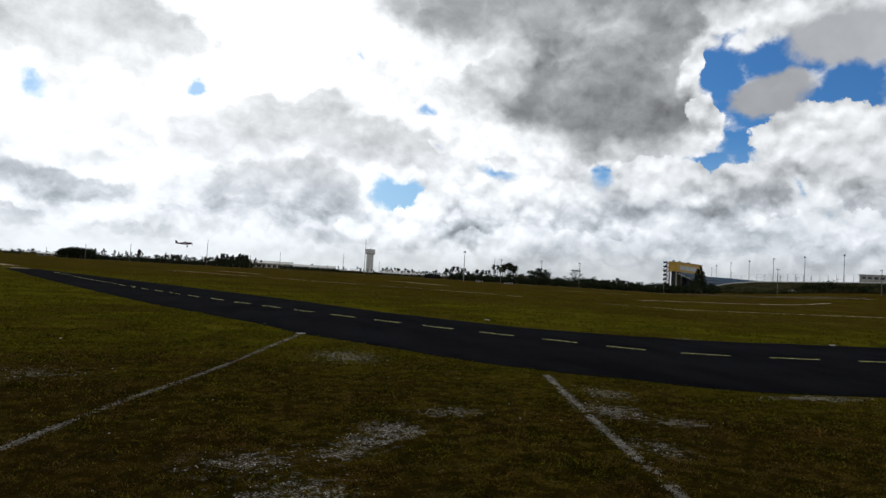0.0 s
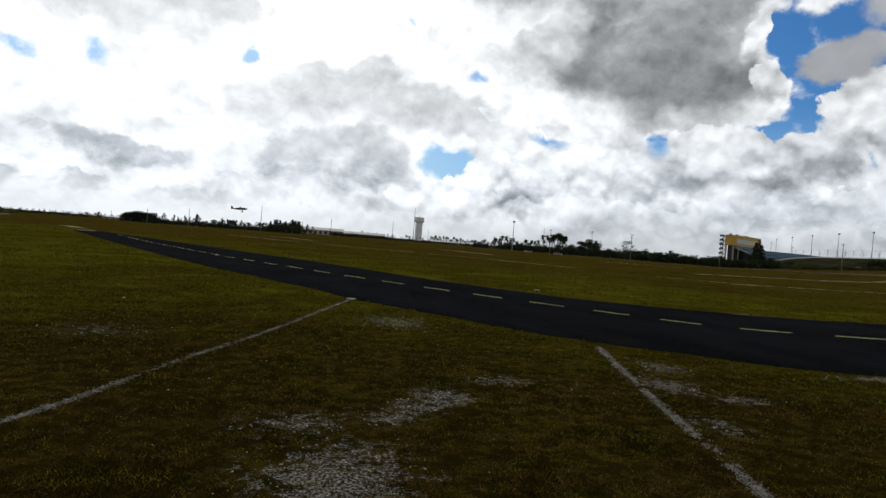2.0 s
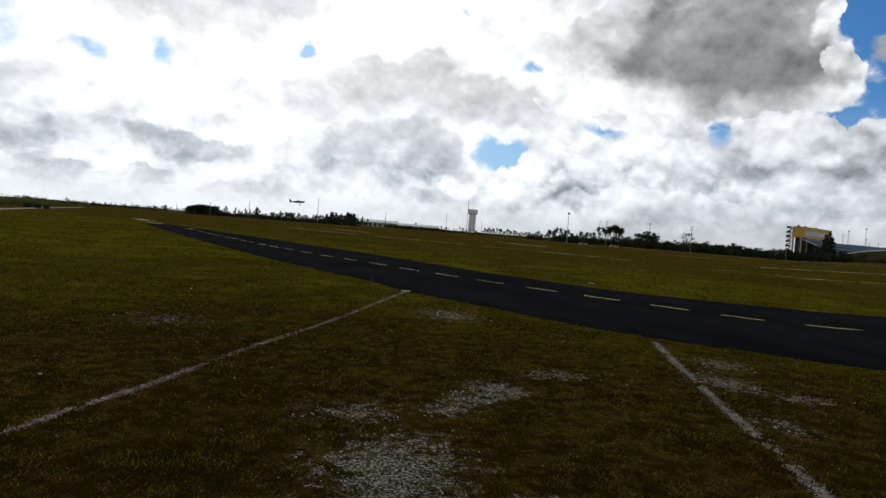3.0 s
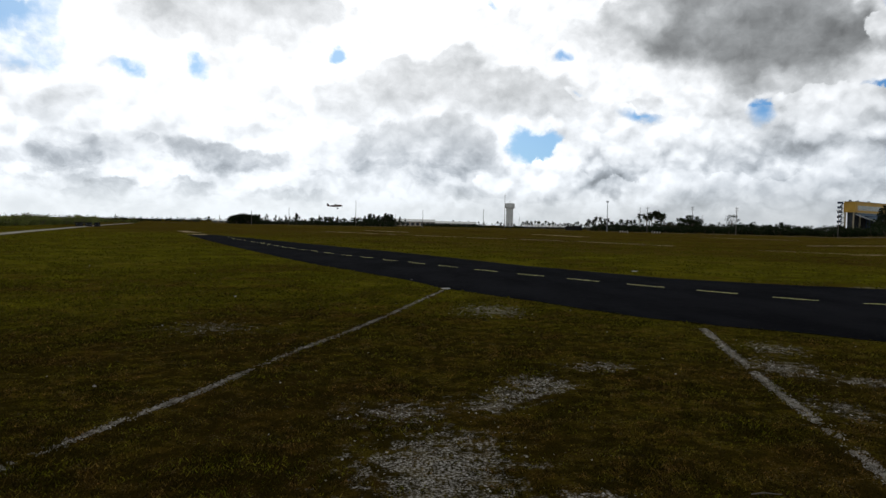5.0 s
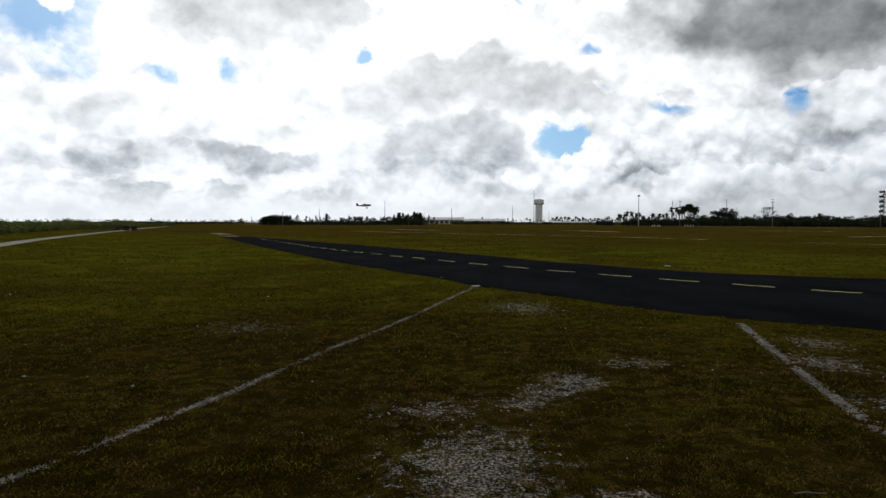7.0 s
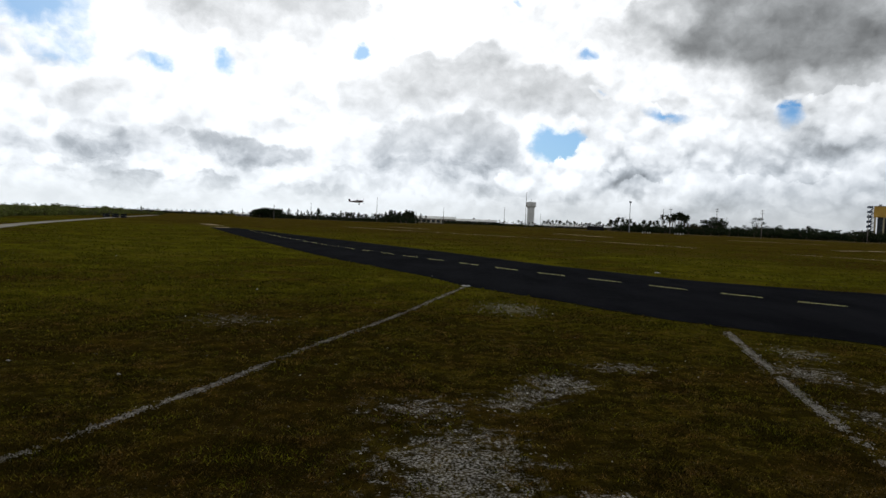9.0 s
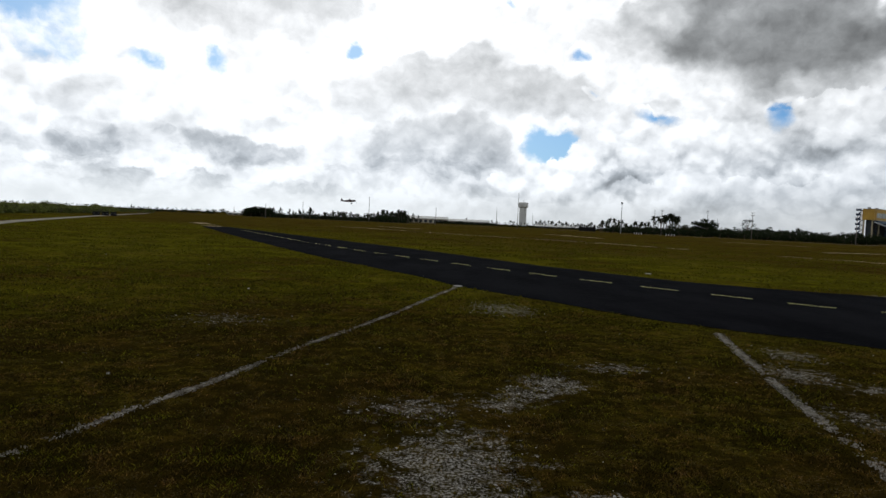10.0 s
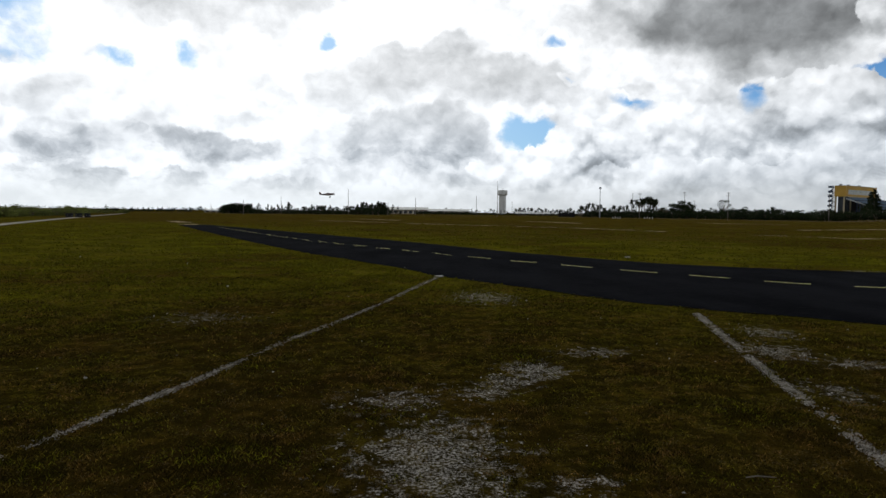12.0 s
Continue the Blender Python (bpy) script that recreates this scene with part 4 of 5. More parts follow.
# ---- woods round the field ----
# dense hedge of trees behind the poles, towards the grandstand
hedge = [shrub(20 + i, "hedge_shrub", "dense dark green shrub in the hedge behind the field", "shrub", "hedge behind the field", 4.4, 5.0, count=22, size=0.6) for i in range(4)]
stand(hedge, spots(-16.3, -39.3, 64, 290, 300, 0.78, 0.98, 1, 0.22) + spots(-16.6, -39.0, 44, 305, 320, 1.02, 1.28, 2, 0.20), 3)
wood = [broadleaf(30 + i, "broadleaf_tree", "dark green round-topped tree in the hedge", "tree", "trees in the hedge", 5.4, 2.9, 1.2, low=0.22) for i in range(3)]
stand(wood, spots(-22.6, -35.6, 20, 300, 325, 0.82, 1.08, 4) + [(-24.1, 296, 1.55), (-24.6, 298, 1.50), (-24.35, 300, 1.62), (-31.2, 300, 1.1), (-21.9, 297, 1.05)], 5)
airy = [broadleaf(40, "broadleaf_tree", "thin-crowned tree that rises above the hedge", "tree", "trees above the hedge", 8.0, 2.9, 0.55, low=0.45)]
stand(airy, [(-27.55, 290, 0.98)], 6)
screen = [shrub(44 + i, "screen_tree", "tall dark bushy tree in front of the grandstand", "tree", "trees before the grandstand", 9.0, 5.2, M_LEAF, 46, 0.55) for i in range(2)]
stand([pine(47, "trees before the grandstand", 11.0, 2.6, "screen_tree", "dark conical tree in front of the grandstand")], [(-38.0, 299, 1.06), (-37.75, 303, 0.92), (-38.15, 302, 0.84)], 45)
stand(screen, [(-37.95, 300, 0.92), (-37.45, 304, 0.90), (-38.3, 302, 0.72), (-37.85, 304, 0.8), (-37.7, 296, 0.85), (-38.6, 303, 0.42), (-36.9, 300, 0.5)], 7)

# palms
tall = [palm(50 + i, "tall palms by the poles", 8.2, 28) for i in range(3)]
stand(tall, [(-20.15, 298, 0.92), (-20.55, 303, 1.02), (-21.2, 300, 0.98), (-21.55, 305, 1.06), (-21.95, 299, 1.04), (-22.25, 302, 0.88), (-20.8, 306, 0.80), (-21.7, 308, 0.85), (-22.0, 310, 0.72), (-21.0, 307, 0.90), (-23.6, 300, 0.82), (-20.3, 309, 0.72)] + [(-20.75 - 0.24 * k, 296 + 3 * (k % 5), 0.92 + 0.08 * (k * 3 % 5) - 0.04 * abs(k - 3)) for k in range(7)], 8)
stand([shrub(58, "dry_shrub", "yellowish dry shrub under the tall palms", "shrub", "", 5.0, 4.6, M_DRYBUSH, 30, 0.5)], [(-22.5, 296, 1.25), (-22.9, 297, 0.95)], 8)
short = [palm(60 + i, "row of palms across the field", 5.0, 20) for i in range(3)]
stand(short, spots(-9.9, -16.2, 34, 395, 430, 0.70, 1.05, 9) + spots(-15.6, -20.1, 18, 300, 330, 0.80, 1.30, 10), 11, 0.2)
stand([palm(66, "far palms by the tower", 5.6, 14)], spots(-3.2, -9.4, 8, 520, 560, 0.7, 0.95, 12), 13, 0.2)

# broken row of trees to the left of the tower
clump = [shrub(70 + i, "clump_tree", "dense dark tree of the isolated clump", "tree", "isolated dark clump", 4.9, 4.4, M_LEAF, 30, 0.55) for i in range(3)]
stand(clump, spots(16.0, 14.05, 11, 290, 312, 0.96, 1.08, 14), 15)
spindle = [pine(80 + i, "spindly trees across the field", 5.2, 0.75, "spindly_tree", "thin sparse wind-bent tree") for i in range(3)]
stand(spindle, spots(14.0, 0.6, 92, 305, 340, 0.55, 1.08, 16), 17, 0.3)
stand([pine(86, "spindly trees across the field", 5.6, 1.5)], [(10.6, 318, 1.0), (3.2, 325, 1.02), (4.1, 330, 1.0), (2.4, 330, 1.1)] + spots(4.6, 1.8, 11, 318, 335, 0.85, 1.22, 41), 18)
bushes = [shrub(90 + i, "field_shrub", "low dark shrub on the far side of the field", "shrub", "shrubs across the field", 2.6, 4.2, count=16) for i in range(3)]
stand(bushes, spots(14.1, 4.6, 36, 300, 335, 0.75, 1.2, 19) + spots(4.6, 1.75, 18, 300, 335, 1.0, 1.5, 37) + spots(-5.6, -16.2, 50, 400, 440, 0.48, 0.80, 20) + spots(-0.8, -5.9, 26, 430, 455, 0.85, 1.15, 46), 21, 0.2)
mound = [broadleaf(96, "broadleaf_tree", "low round tree among the field shrubs", "tree", "trees across the field", 4.6, 2.5, 1.3, low=0.2)]
stand(mound, [(3.4, 318, 1.05), (4.4, 322, 0.92), (7.6, 320, 0.92), (8.0, 322, 0.90), (6.6, 324, 0.82), (1.9, 330, 0.92), (2.7, 326, 1.2), (2.3, 326, 1.05), (5.2, 326, 0.9), (9.0, 326, 0.8)], 22)
stand([broadleaf(97, "broadleaf_tree", "round dark tree beside the white shed", "tree", "trees beside the shed", 5.4, 2.8, 1.3, low=0.15)], [(18.1, 420, 0.72), (18.7, 425, 0.82), (19.2, 420, 0.66), (17.75, 418, 0.6)], 23)

# far left and the shrub belt along the road
far_pines = [pine(100 + i, "far trees beyond the road", 6.0, 1.0) for i in range(2)]
stand(far_pines, spots(26.8, 19.4, 16, 430, 520, 0.40, 0.80, 24), 25, 0.25)
far_scrub = [shrub(104 + i, "far_shrub", "low dark shrub beyond the end of the runway", "shrub", "far shrubs beyond the road", 3.0, 5.5, M_PINE, 18, 0.6) for i in range(2)]
stand(far_scrub, spots(27.2, 18.6, 24, 420, 480, 0.45, 0.95, 38), 39, 0.2)
belt = [shrub(110 + i, "belt_shrub", "leafy green shrub in the belt along the road", "shrub", "shrub belt along the road", 1.55, 2.4, M_BELT, 18, 0.30) for i in range(4)]
stand(belt, spots(26.6, 36.0, 34, 172, 182, 0.95, 1.2, 26, 0.46) + spots(36.0, 54.0, 34, 92, 100, 0.9, 1.1, 27) + spots(26.4, 36.0, 30, 192, 214, 1.05, 1.45, 35, 0.46) + spots(36.0, 54.0, 26, 104, 114, 1.0, 1.3, 36), 28)
stand([shrub(116, "belt_shrub", "leafy green shrub in the belt along the road", "shrub", "shrub belt along the road", 1.9, 2.8, M_BELT, 18, 0.34)], spots(23.5, 27.5, 9, 230, 280, 0.6, 1.1, 29), 30)


def far_woods():
    rng = random.Random(5)
    mb = Mb()
    for i in range(420):
        az = 62 - 124 * i / 420 + rng.uniform(-0.15, 0.15)
        d = rng.uniform(760, 980)
        x, y = polar(az, d)
        h = 3.2 + 2.2 * abs(noise.noise(Vector((az * 0.35, 3, 0)))) + rng.uniform(-0.5, 0.8)
        for k in range(3):
            leaves(mb, (x + rng.uniform(-2, 2), y, h * (0.25 + 0.28 * k)), 1.9, 12, 1.3, rng, 0.8)
    solid("far_woods", mb, M_LEAF, "low dark line of woods on the horizon", "woods", kind="stuff")


far_woods()


# ---- poles ----
def utility_pole(name, label, height, arms, group):
    root = thing(name, label, "utility pole", group)
    mb = Mb()
    mb.tube([(0, 0, -0.3), (0, 0, height * 0.5), (0, 0, height)], [0.13, 0.11, 0.08], 10)
    part("pole", mb, M_POLE, root)
    for k in range(arms):
        z = height - 0.5 - 0.9 * k
        a = Mb()
        a.box((0, 0.14, z), (1.2, 0.10, 0.12), chamfer=0.02)
        arm = part("crossarm", a, M_POLE, root)
        for x in (-0.52, 0.52):
            s = Mb()
            s.turned([(0.05, 0.0), (0.09, 0.05), (0.06, 0.12), (0.09, 0.18), (0.04, 0.26)], 8, (x, 0.14, z + 0.08))
            part("insulator", s, M_CONCRETE, arm)
    return root


def set_pole(az, top_el, arms, d, turn=0.0, group="utility poles along the field"):
    x, y = polar(az, d)
    g = land(x, y)
    h = max(3.0, rise(top_el, d) - g)
    name, label = ("utility_pole", "weathered utility pole with crossarms at the field's edge") if arms else ("bare_pole", "plain weathered pole standing at the field's edge")
    root = utility_pole(name, label, h, arms, group)
    root.matrix_basis = pose(x, y, g, 0, 0, az + turn)


for az, top, arms, d in ((14.45, 0.88, 0, 250), (11.24, 1.19, 0, 268), (5.33, 1.97, 0, 285), (-0.79, 1.25, 0, 300), (-6.37, 1.49, 0, 330), (-8.30, 2.91, 0, 290),
                         (-20.22, 1.82, 0, 300), (-20.82, 1.86, 1, 262), (-24.48, 1.95, 2, 310), (-25.26, 1.23, 0, 330), (-27.89, 1.93, 2, 240), 
                         (-35.1, 1.80, 1, 238), (-43.80, 2.19, 1, 245), (-50.72, 2.41, 1, 250), (-9.64, 1.06, 0, 520), (17.1, 0.45, 0, 330), (8.6, 0.62, 0, 340), (1.75, 0.80, 0, 300)):
    set_pole(az, top, arms, d, random.Random(int(az * 100)).uniform(-15, 15))


def lamp_post(az, top_el, d):
    x, y = polar(az, d)
    h = rise(top_el, d)
    root = thing("lamp_post", "single pale steel lamp post with a box floodlight", "lamp post", at=pose(x, y, 0, 0, 0, az))
    a = Mb()
    a.tube([(0, 0, -0.3), (0, 0, h * 0.6), (0, 0, h - 0.4)], [0.18, 0.14, 0.10], 10)
    part("post", a, M_STEEL, root)
    b = Mb()
    b.box((0, 0, h - 0.25), (1.0, 0.7, 0.75), chamfer=0.08, taper=0.85)
    head = part("lamp_head", b, M_STEEL, root)
    c = Mb()
    c.box((0, -0.37, h - 0.28), (0.8, 0.03, 0.5))
    part("glass", c, M_LENSGLASS, head)


lamp_post(-17.44, 2.35, 262)


def light_mast(az, top_el, height=26.0):
    """Race track floodlight mast with a wide head of lamps."""
    d = (height - EYE) / math.tan(radians(top_el))
    x, y = polar(az, d)
    root = thing("floodlight_mast", "tall grey race track mast with a floodlight head", "floodlight mast", "race track masts", at=pose(x, y, 0, 0, 0, az + 20))
    a = Mb()
    a.tube([(0, 0, -0.5), (0, 0, height * 0.5), (0, 0, height - 0.6)], [0.24, 0.19, 0.12], 10)
    part("mast", a, M_STEEL, root)
    b = Mb()
    b.box((0, 0, height - 0.75), (1.2, 0.2, 0.10))
    b.box((0, 0, height - 0.10), (1.2, 0.2, 0.10))
    rack = part("rack", b, M_STEEL, root)
    for k in range(5):
        for r in range(2):
            c = Mb()
            c.box((-0.5 + 0.25 * k, -0.3, height - 0.45 + 0.5 * r), (0.21, 0.28, 0.28), Matrix.Rotation(radians(-20), 3, "X"), chamfer=0.06)
            part("floodlight", c, M_STEEL, rack)
    return root


for az, el in ((-38.85, 1.96), (-39.21, 2.24), (-40.31, 2.49), (-41.69, 2.71), (-43.46, 2.95), (-45.66, 3.18), (-48.3, 3.42), (-51.2, 3.62)):
    light_mast(az, el)
for az, el in ((-40.39, 1.71), (-42.82, 1.52), (-43.98, 1.54), (-45.12, 1.51), (-46.1, 1.52), (-47.9, 1.55)):
    light_mast(az, el, 22.0)


# ---- tower and buildings ----
def tower():
    d = 640.0
    az = -8.75
    x, y = polar(az, d)
    root = thing("water_tower", "white concrete tower with a wider drum-shaped head", "tower", at=pose(x, y, 0, 0, 0, az))
    top = rise(2.06, d)
    neck = rise(1.62, d)
    rs, rh = d * math.tan(radians(0.33)), d * math.tan(radians(0.45))
    a = Mb()
    a.turned([(rs * 1.02, -0.3), (rs, 1.0), (rs * 0.97, neck - 1.2), (rs * 0.97, neck - 0.8)], 40)
    part("shaft", a, M_TOWER, root, smooth=True)
    b = Mb()
    b.turned([(rs * 0.98, neck - 0.9), (rh * 0.97, neck - 0.1), (rh, neck + 0.3), (rh, top - 0.9), (rh * 0.97, top - 0.4), (rh * 0.6, top), (0.3, top + 0.1)], 40)
    part("head", b, M_TOWER, root, "white drum head of the tower", smooth=True)
    c = Mb()
    c.turned([(rh * 1.012, neck + 0.2), (rh * 1.012, neck + 0.45)], 40)
    part("band", c, M_CONCRETE, root)
    e = Mb()
    e.tube([(0, 0, top - 0.1), (0, 0, top + 2.6)], [0.16, 0.08], 6)
    e.tube([(-0.6, 0, top + 1.9), (0.6, 0, top + 1.9)], 0.08, 6)
    part("antenna", e, M_STEEL, root)
    f = Mb()
    f.box((-rs * 0.35, -rs * 0.95, 3.0), (1.4, 0.4, 2.4))
    part("door", f, M_STEEL, root)


tower()


def low_hall(az0, az1, d, eave_el, ridge_el, label, bays):
    """Long low building: wall, overhanging pale roof, a row of openings."""
    x0, y0 = polar(az0, d)
    x1, y1 = polar(az1, d)
    ln = math.hypot(x1 - x0, y1 - y0)
    ang = math.degrees(math.atan2(y1 - y0, x1 - x0))
    root = thing("hall", label, "building", at=pose(x0, y0, 0, 0, 0, ang))
    he, hr = rise(eave_el, d), rise(ridge_el, d)
    dep = 14.0
    a = Mb()
    a.box((ln / 2, dep / 2 + 0.2, he / 2 - 0.1), (ln, dep, he + 0.2))
    part("wall", a, M_BEIGE, root)
    b = Mb()
    b.face((-0.6, -0.8, he), (ln + 0.6, -0.8, he), (ln + 0.6, dep / 2, hr), (-0.6, dep / 2, hr))
    b.face((-0.6, dep / 2, hr), (ln + 0.6, dep / 2, hr), (ln + 0.6, dep + 0.8, he), (-0.6, dep + 0.8, he))
    b.face((-0.6, -0.8, he - 0.3), (-0.6, -0.8, he), (-0.6, dep / 2, hr), (-0.6, dep + 0.8, he), (-0.6, dep + 0.8, he - 0.3))
    b.face((ln + 0.6, -0.8, he - 0.3), (ln + 0.6, dep + 0.8, he - 0.3), (ln + 0.6, dep + 0.8, he), (ln + 0.6, dep / 2, hr), (ln + 0.6, -0.8, he))
    b.face((-0.6, -0.8, he - 0.3), (ln + 0.6, -0.8, he - 0.3), (ln + 0.6, -0.8, he), (-0.6, -0.8, he))
    b.face((-0.6, -0.8, he - 0.3), (-0.6, dep + 0.8, he - 0.3), (ln + 0.6, dep + 0.8, he - 0.3), (ln + 0.6, -0.8, he - 0.3))
    part("roof", b, M_ROOF, root, "pale metal roof")
    for k in range(bays):
        w = ln / bays
        c = Mb()
        c.box((w * (k + 0.5), 0.16, he * 0.42), (w * 0.62, 0.14, he * 0.62))
        op = part("opening", c, M_GLASS, root)
        e = Mb()
        e.box((w * (k + 0.5) - w * 0.36, 0.10, he * 0.45), (w * 0.07, 0.22, he * 0.9))
        part("jamb", e, M_WHITE, op)
    return root


low_hall(1.70, -1.90, 470, 0.20, 0.42, "long low hall with a pale metal roof across the field", 8)
low_hall(-2.00, -5.70, 500, 0.10, 0.28, "lower pale-roofed hall beside the long hall", 8)
low_hall(17.65, 16.25, 430, -0.06, 0.03, "small white shed at the end of the field", 3)
low_hall(-10.0, -13.6, 470, -0.04, 0.10, "pale low building behind the palms", 6)


def shelter():
    """Low black field shelter: flat roof on posts, dark benches under it."""
    d = 300.0
    x, y = polar(-13.80, d)
    x1, y1 = polar(-15.30, d)
    ln = math.hypot(x1 - x, y1 - y)
    root = thing("field_shelter", "low black flat-roofed shelter standing on the field", "shelter", at=pose(x, y, 0, 0, 0, math.degrees(math.atan2(y1 - y, x1 - x))))
    a = Mb()
    a.box((ln / 2, 1.2, 2.50), (ln + 0.4, 3.0, 0.22), chamfer=0.03)
    part("roof", a, M_BLACK, root)
    for k in range(6):
        for yy in (0.0, 2.4):
            b = Mb()
            b.box((0.2 + (ln - 0.4) * k / 5, yy, 1.15), (0.16, 0.16, 2.5))
            part("post", b, M_BLACK, root)
    for k in range(5):
        c = Mb()
        x0 = 0.2 + (ln - 0.4) * (k + 0.5) / 5
        c.box((x0, 1.2, 1.10), (ln / 5 * 0.80, 1.6, 2.1), chamfer=0.05)
        part("panel", c, M_BLACK, root)
    return root


shelter()


def crate(az, d, w, h):
    x, y = polar(az, d)
    root = thing("equipment_box", "dark low equipment box beside the road", "box", "boxes by the road", at=pose(x, y, land(x, y), 0, 0, az))
    a = Mb()
    a.box((0, 0, h / 2), (w, 0.9, h), chamfer=0.06, taper=0.97)
    part("body", a, M_BLACK, root)
    b = Mb()
    b.box((0, 0, h + 0.03), (w * 1.04, 0.96, 0.07), chamfer=0.04)
    part("lid", b, M_BLACK, root)
    for s in (-1, 1):
        c = Mb()
        c.box((s * w * 0.3, -0.48, h * 0.6), (0.18, 0.06, 0.05))
        part("handle", c, M_STEEL, root)


for az, w in ((27.65, 1.2), (27.0, 1.15), (26.4, 1.0)):
    crate(az, 130, w, 0.66)


def marker_post(az, d):
    x, y = polar(az, d)
    root = thing("marker_post", "short white marker post at the field's edge", "post", "white marker posts", at=pose(x, y, 0))
    a = Mb()
    a.tube([(0, 0, -0.1), (0, 0, 0.55), (0, 0, 0.68)], [0.10, 0.10, 0.07], 8)
    part("post", a, M_WHITE, root)
    b = Mb()
    b.tube([(0, 0, 0.685), (0, 0, 0.72)], [0.11, 0.04], 8)
    part("cap", b, M_WHITE, root)


for k in range(4):
    marker_post(-21.25 - 0.22 * k, 232)
    marker_post(-18.6 - 0.2 * k, 236)


# ---- grandstand with the yellow press box ----
def grandstand():
    d = 420.0
    x, y = polar(-36.15, d)
    # local x runs across the view, local y runs away from the standing place
    root = thing("grandstand", "race track grandstand end with a yellow press box on top", "grandstand", at=pose(x, y, 0, 0, 0, -36.15))
    long = Vector((15.6, 40.0, 0)).normalized()
    wide = Vector((long.y, -long.x, 0))
    turn = Matrix((wide, long, Vector((0, 0, 1)))).transposed()
    zt, zb = rise(2.36, d), rise(1.55, d)
    w, ln = 5.9, 43.0
    corner = Vector((0, 0, 0))

    def blk(name, a, b, c, size, mat, label="", parent=root, **kw):
        """a: metres along wide (right), b: along the stand, c: height of the middle."""
        p = corner + wide * a + long * b
        m = Mb()
        m.box((p.x, p.y, c), size, turn, **kw)
        return part(name, m, mat, parent, label)

    hgt = zt - zb
    box = blk("press_box", -w / 2, ln / 2, (zt + zb) / 2, (w, ln, hgt), M_YELLOW, "yellow-clad press box")
    blk("side_cladding", 0.06, ln / 2 + 0.6, zb + hgt * 0.46, (0.12, ln - 1.6, hgt * 0.80), M_YELLOW, "yellow-clad long side", box)
    for k in range(9):
        blk("window", 0.15, 4.6 + k * 3.6, zb + hgt * 0.42, (0.08, 3.3, hgt * 0.46), M_SILVER, "", box)
    blk("roof", -w / 2, ln / 2, zt + 0.12, (w + 0.5, ln + 0.5, 0.24), M_TAN, "", box)
    for b in (2.0, 12.0, 27.0):
        blk("roof_unit", -w * 0.6, b, zt + 0.7, (1.2, 1.4, 0.9), M_STEEL, "", box, chamfer=0.1)
    blk("soffit_beam", 0.5, ln / 2, zb - 0.25, (1.6, ln, 0.45), M_TAN, "tan edge beam")
    # columns under the box, the rear ones coloured darker for the shade there
    for b in (0.6, 9.0, 18.0, 27.0, 36.0, 42.0):
        for a in (-w + 0.7, -0.9):
            blk("column", a, b, zb / 2 - 0.1, (0.7, 0.7, zb + 0.2), M_TAN if b < 10 else M_BLUE, "", chamfer=0.1)
    # core and wall are coloured near black for the shade under the box
    blk("core_wall", -w / 2 - 0.6, 6.2, zb / 2, (w * 0.55, 6.0, zb), M_GLASS, "recessed stair core coloured dark for the shade under the box")
    blk("back_wall", -w + 1.8, ln / 2 + 4.0, zb / 2, (0.4, ln - 9.0, zb), M_BLACK, "black wall standing in for the shade under the box")
    # raked seating, descending to the track side
    for b in (0.5, 10.5, 21.0, 31.5, 42.0):
        m = Mb()
        p = corner + wide * 0.2 + long * b
        q = corner + wide * 27.0 + long * b
        m.tube([(p.x, p.y, zb - 1.2), (q.x, q.y, 1.6)], 0.55, 4)
        part("rake_beam", m, M_STEEL if b < 1 else M_BLUE, root, "pale steel raked beam" if b < 1 else "blue raked beam")
    for k in range(16):
        a = 0.6 + k * 1.65
        z = zb - 0.4 - (zb - 2.4) * k / 16.0
        blk("seat_row", a, ln / 2, z, (1.0, ln, 0.55), M_TERRACE if k % 3 else M_BLUE)
    for a in (7.0, 14.0, 21.0):
        for b in (1.0, 21.0, 41.0):
            z = zb - 1.2 - (zb - 2.4) * a / 26.5
            blk("prop", a, b, z / 2, (0.6, 0.6, z), M_BLUE)
    # open stair tower at the end
    sx = -w - 1.7
    gap = (zt - 2.6) / 6.0
    for k in range(7):
        z = 1.8 + k * gap
        deck = blk("landing", sx - 0.4, 1.6, z, (2.9, 2.4, 0.34), M_BLUE, "dark blue steel landing")
        blk("rail", sx - 0.4, 0.45, z + 0.6, (2.9, 0.08, 0.80), M_BLUE, "", deck)
        if k < 6:
            m = Mb()
            p = corner + wide * (sx - 1.8) + long * 1.4
            q = corner + wide * (sx + 1.0) + long * 1.4
            m.tube([(p.x, p.y, z), (q.x, q.y, z + gap)], 0.40, 4)
            part("stair_flight", m, M_BLUE, root, "dark blue steel stair flight")
    for b in (0.5, 2.8):
        blk("stair_post", sx + 1.0, b, zt / 2 - 0.6, (0.30, 0.30, zt - 1.0), M_WHITE)


grandstand()


# ---- race track bank ----
def bank_line(d, a0=-39.2, a1=-66.0, n=40):
    return [(a0 + (a1 - a0) * i / (n - 1), d) for i in range(n)]


def bank_top(az):
    """Elevation of the wall's top edge."""
    return float(np.interp(-az, (39.2, 40.2, 42.1, 46.9, 51.2, 66.0), (0.52, 0.80, 1.04, 1.27, 1.44, 1.55)))


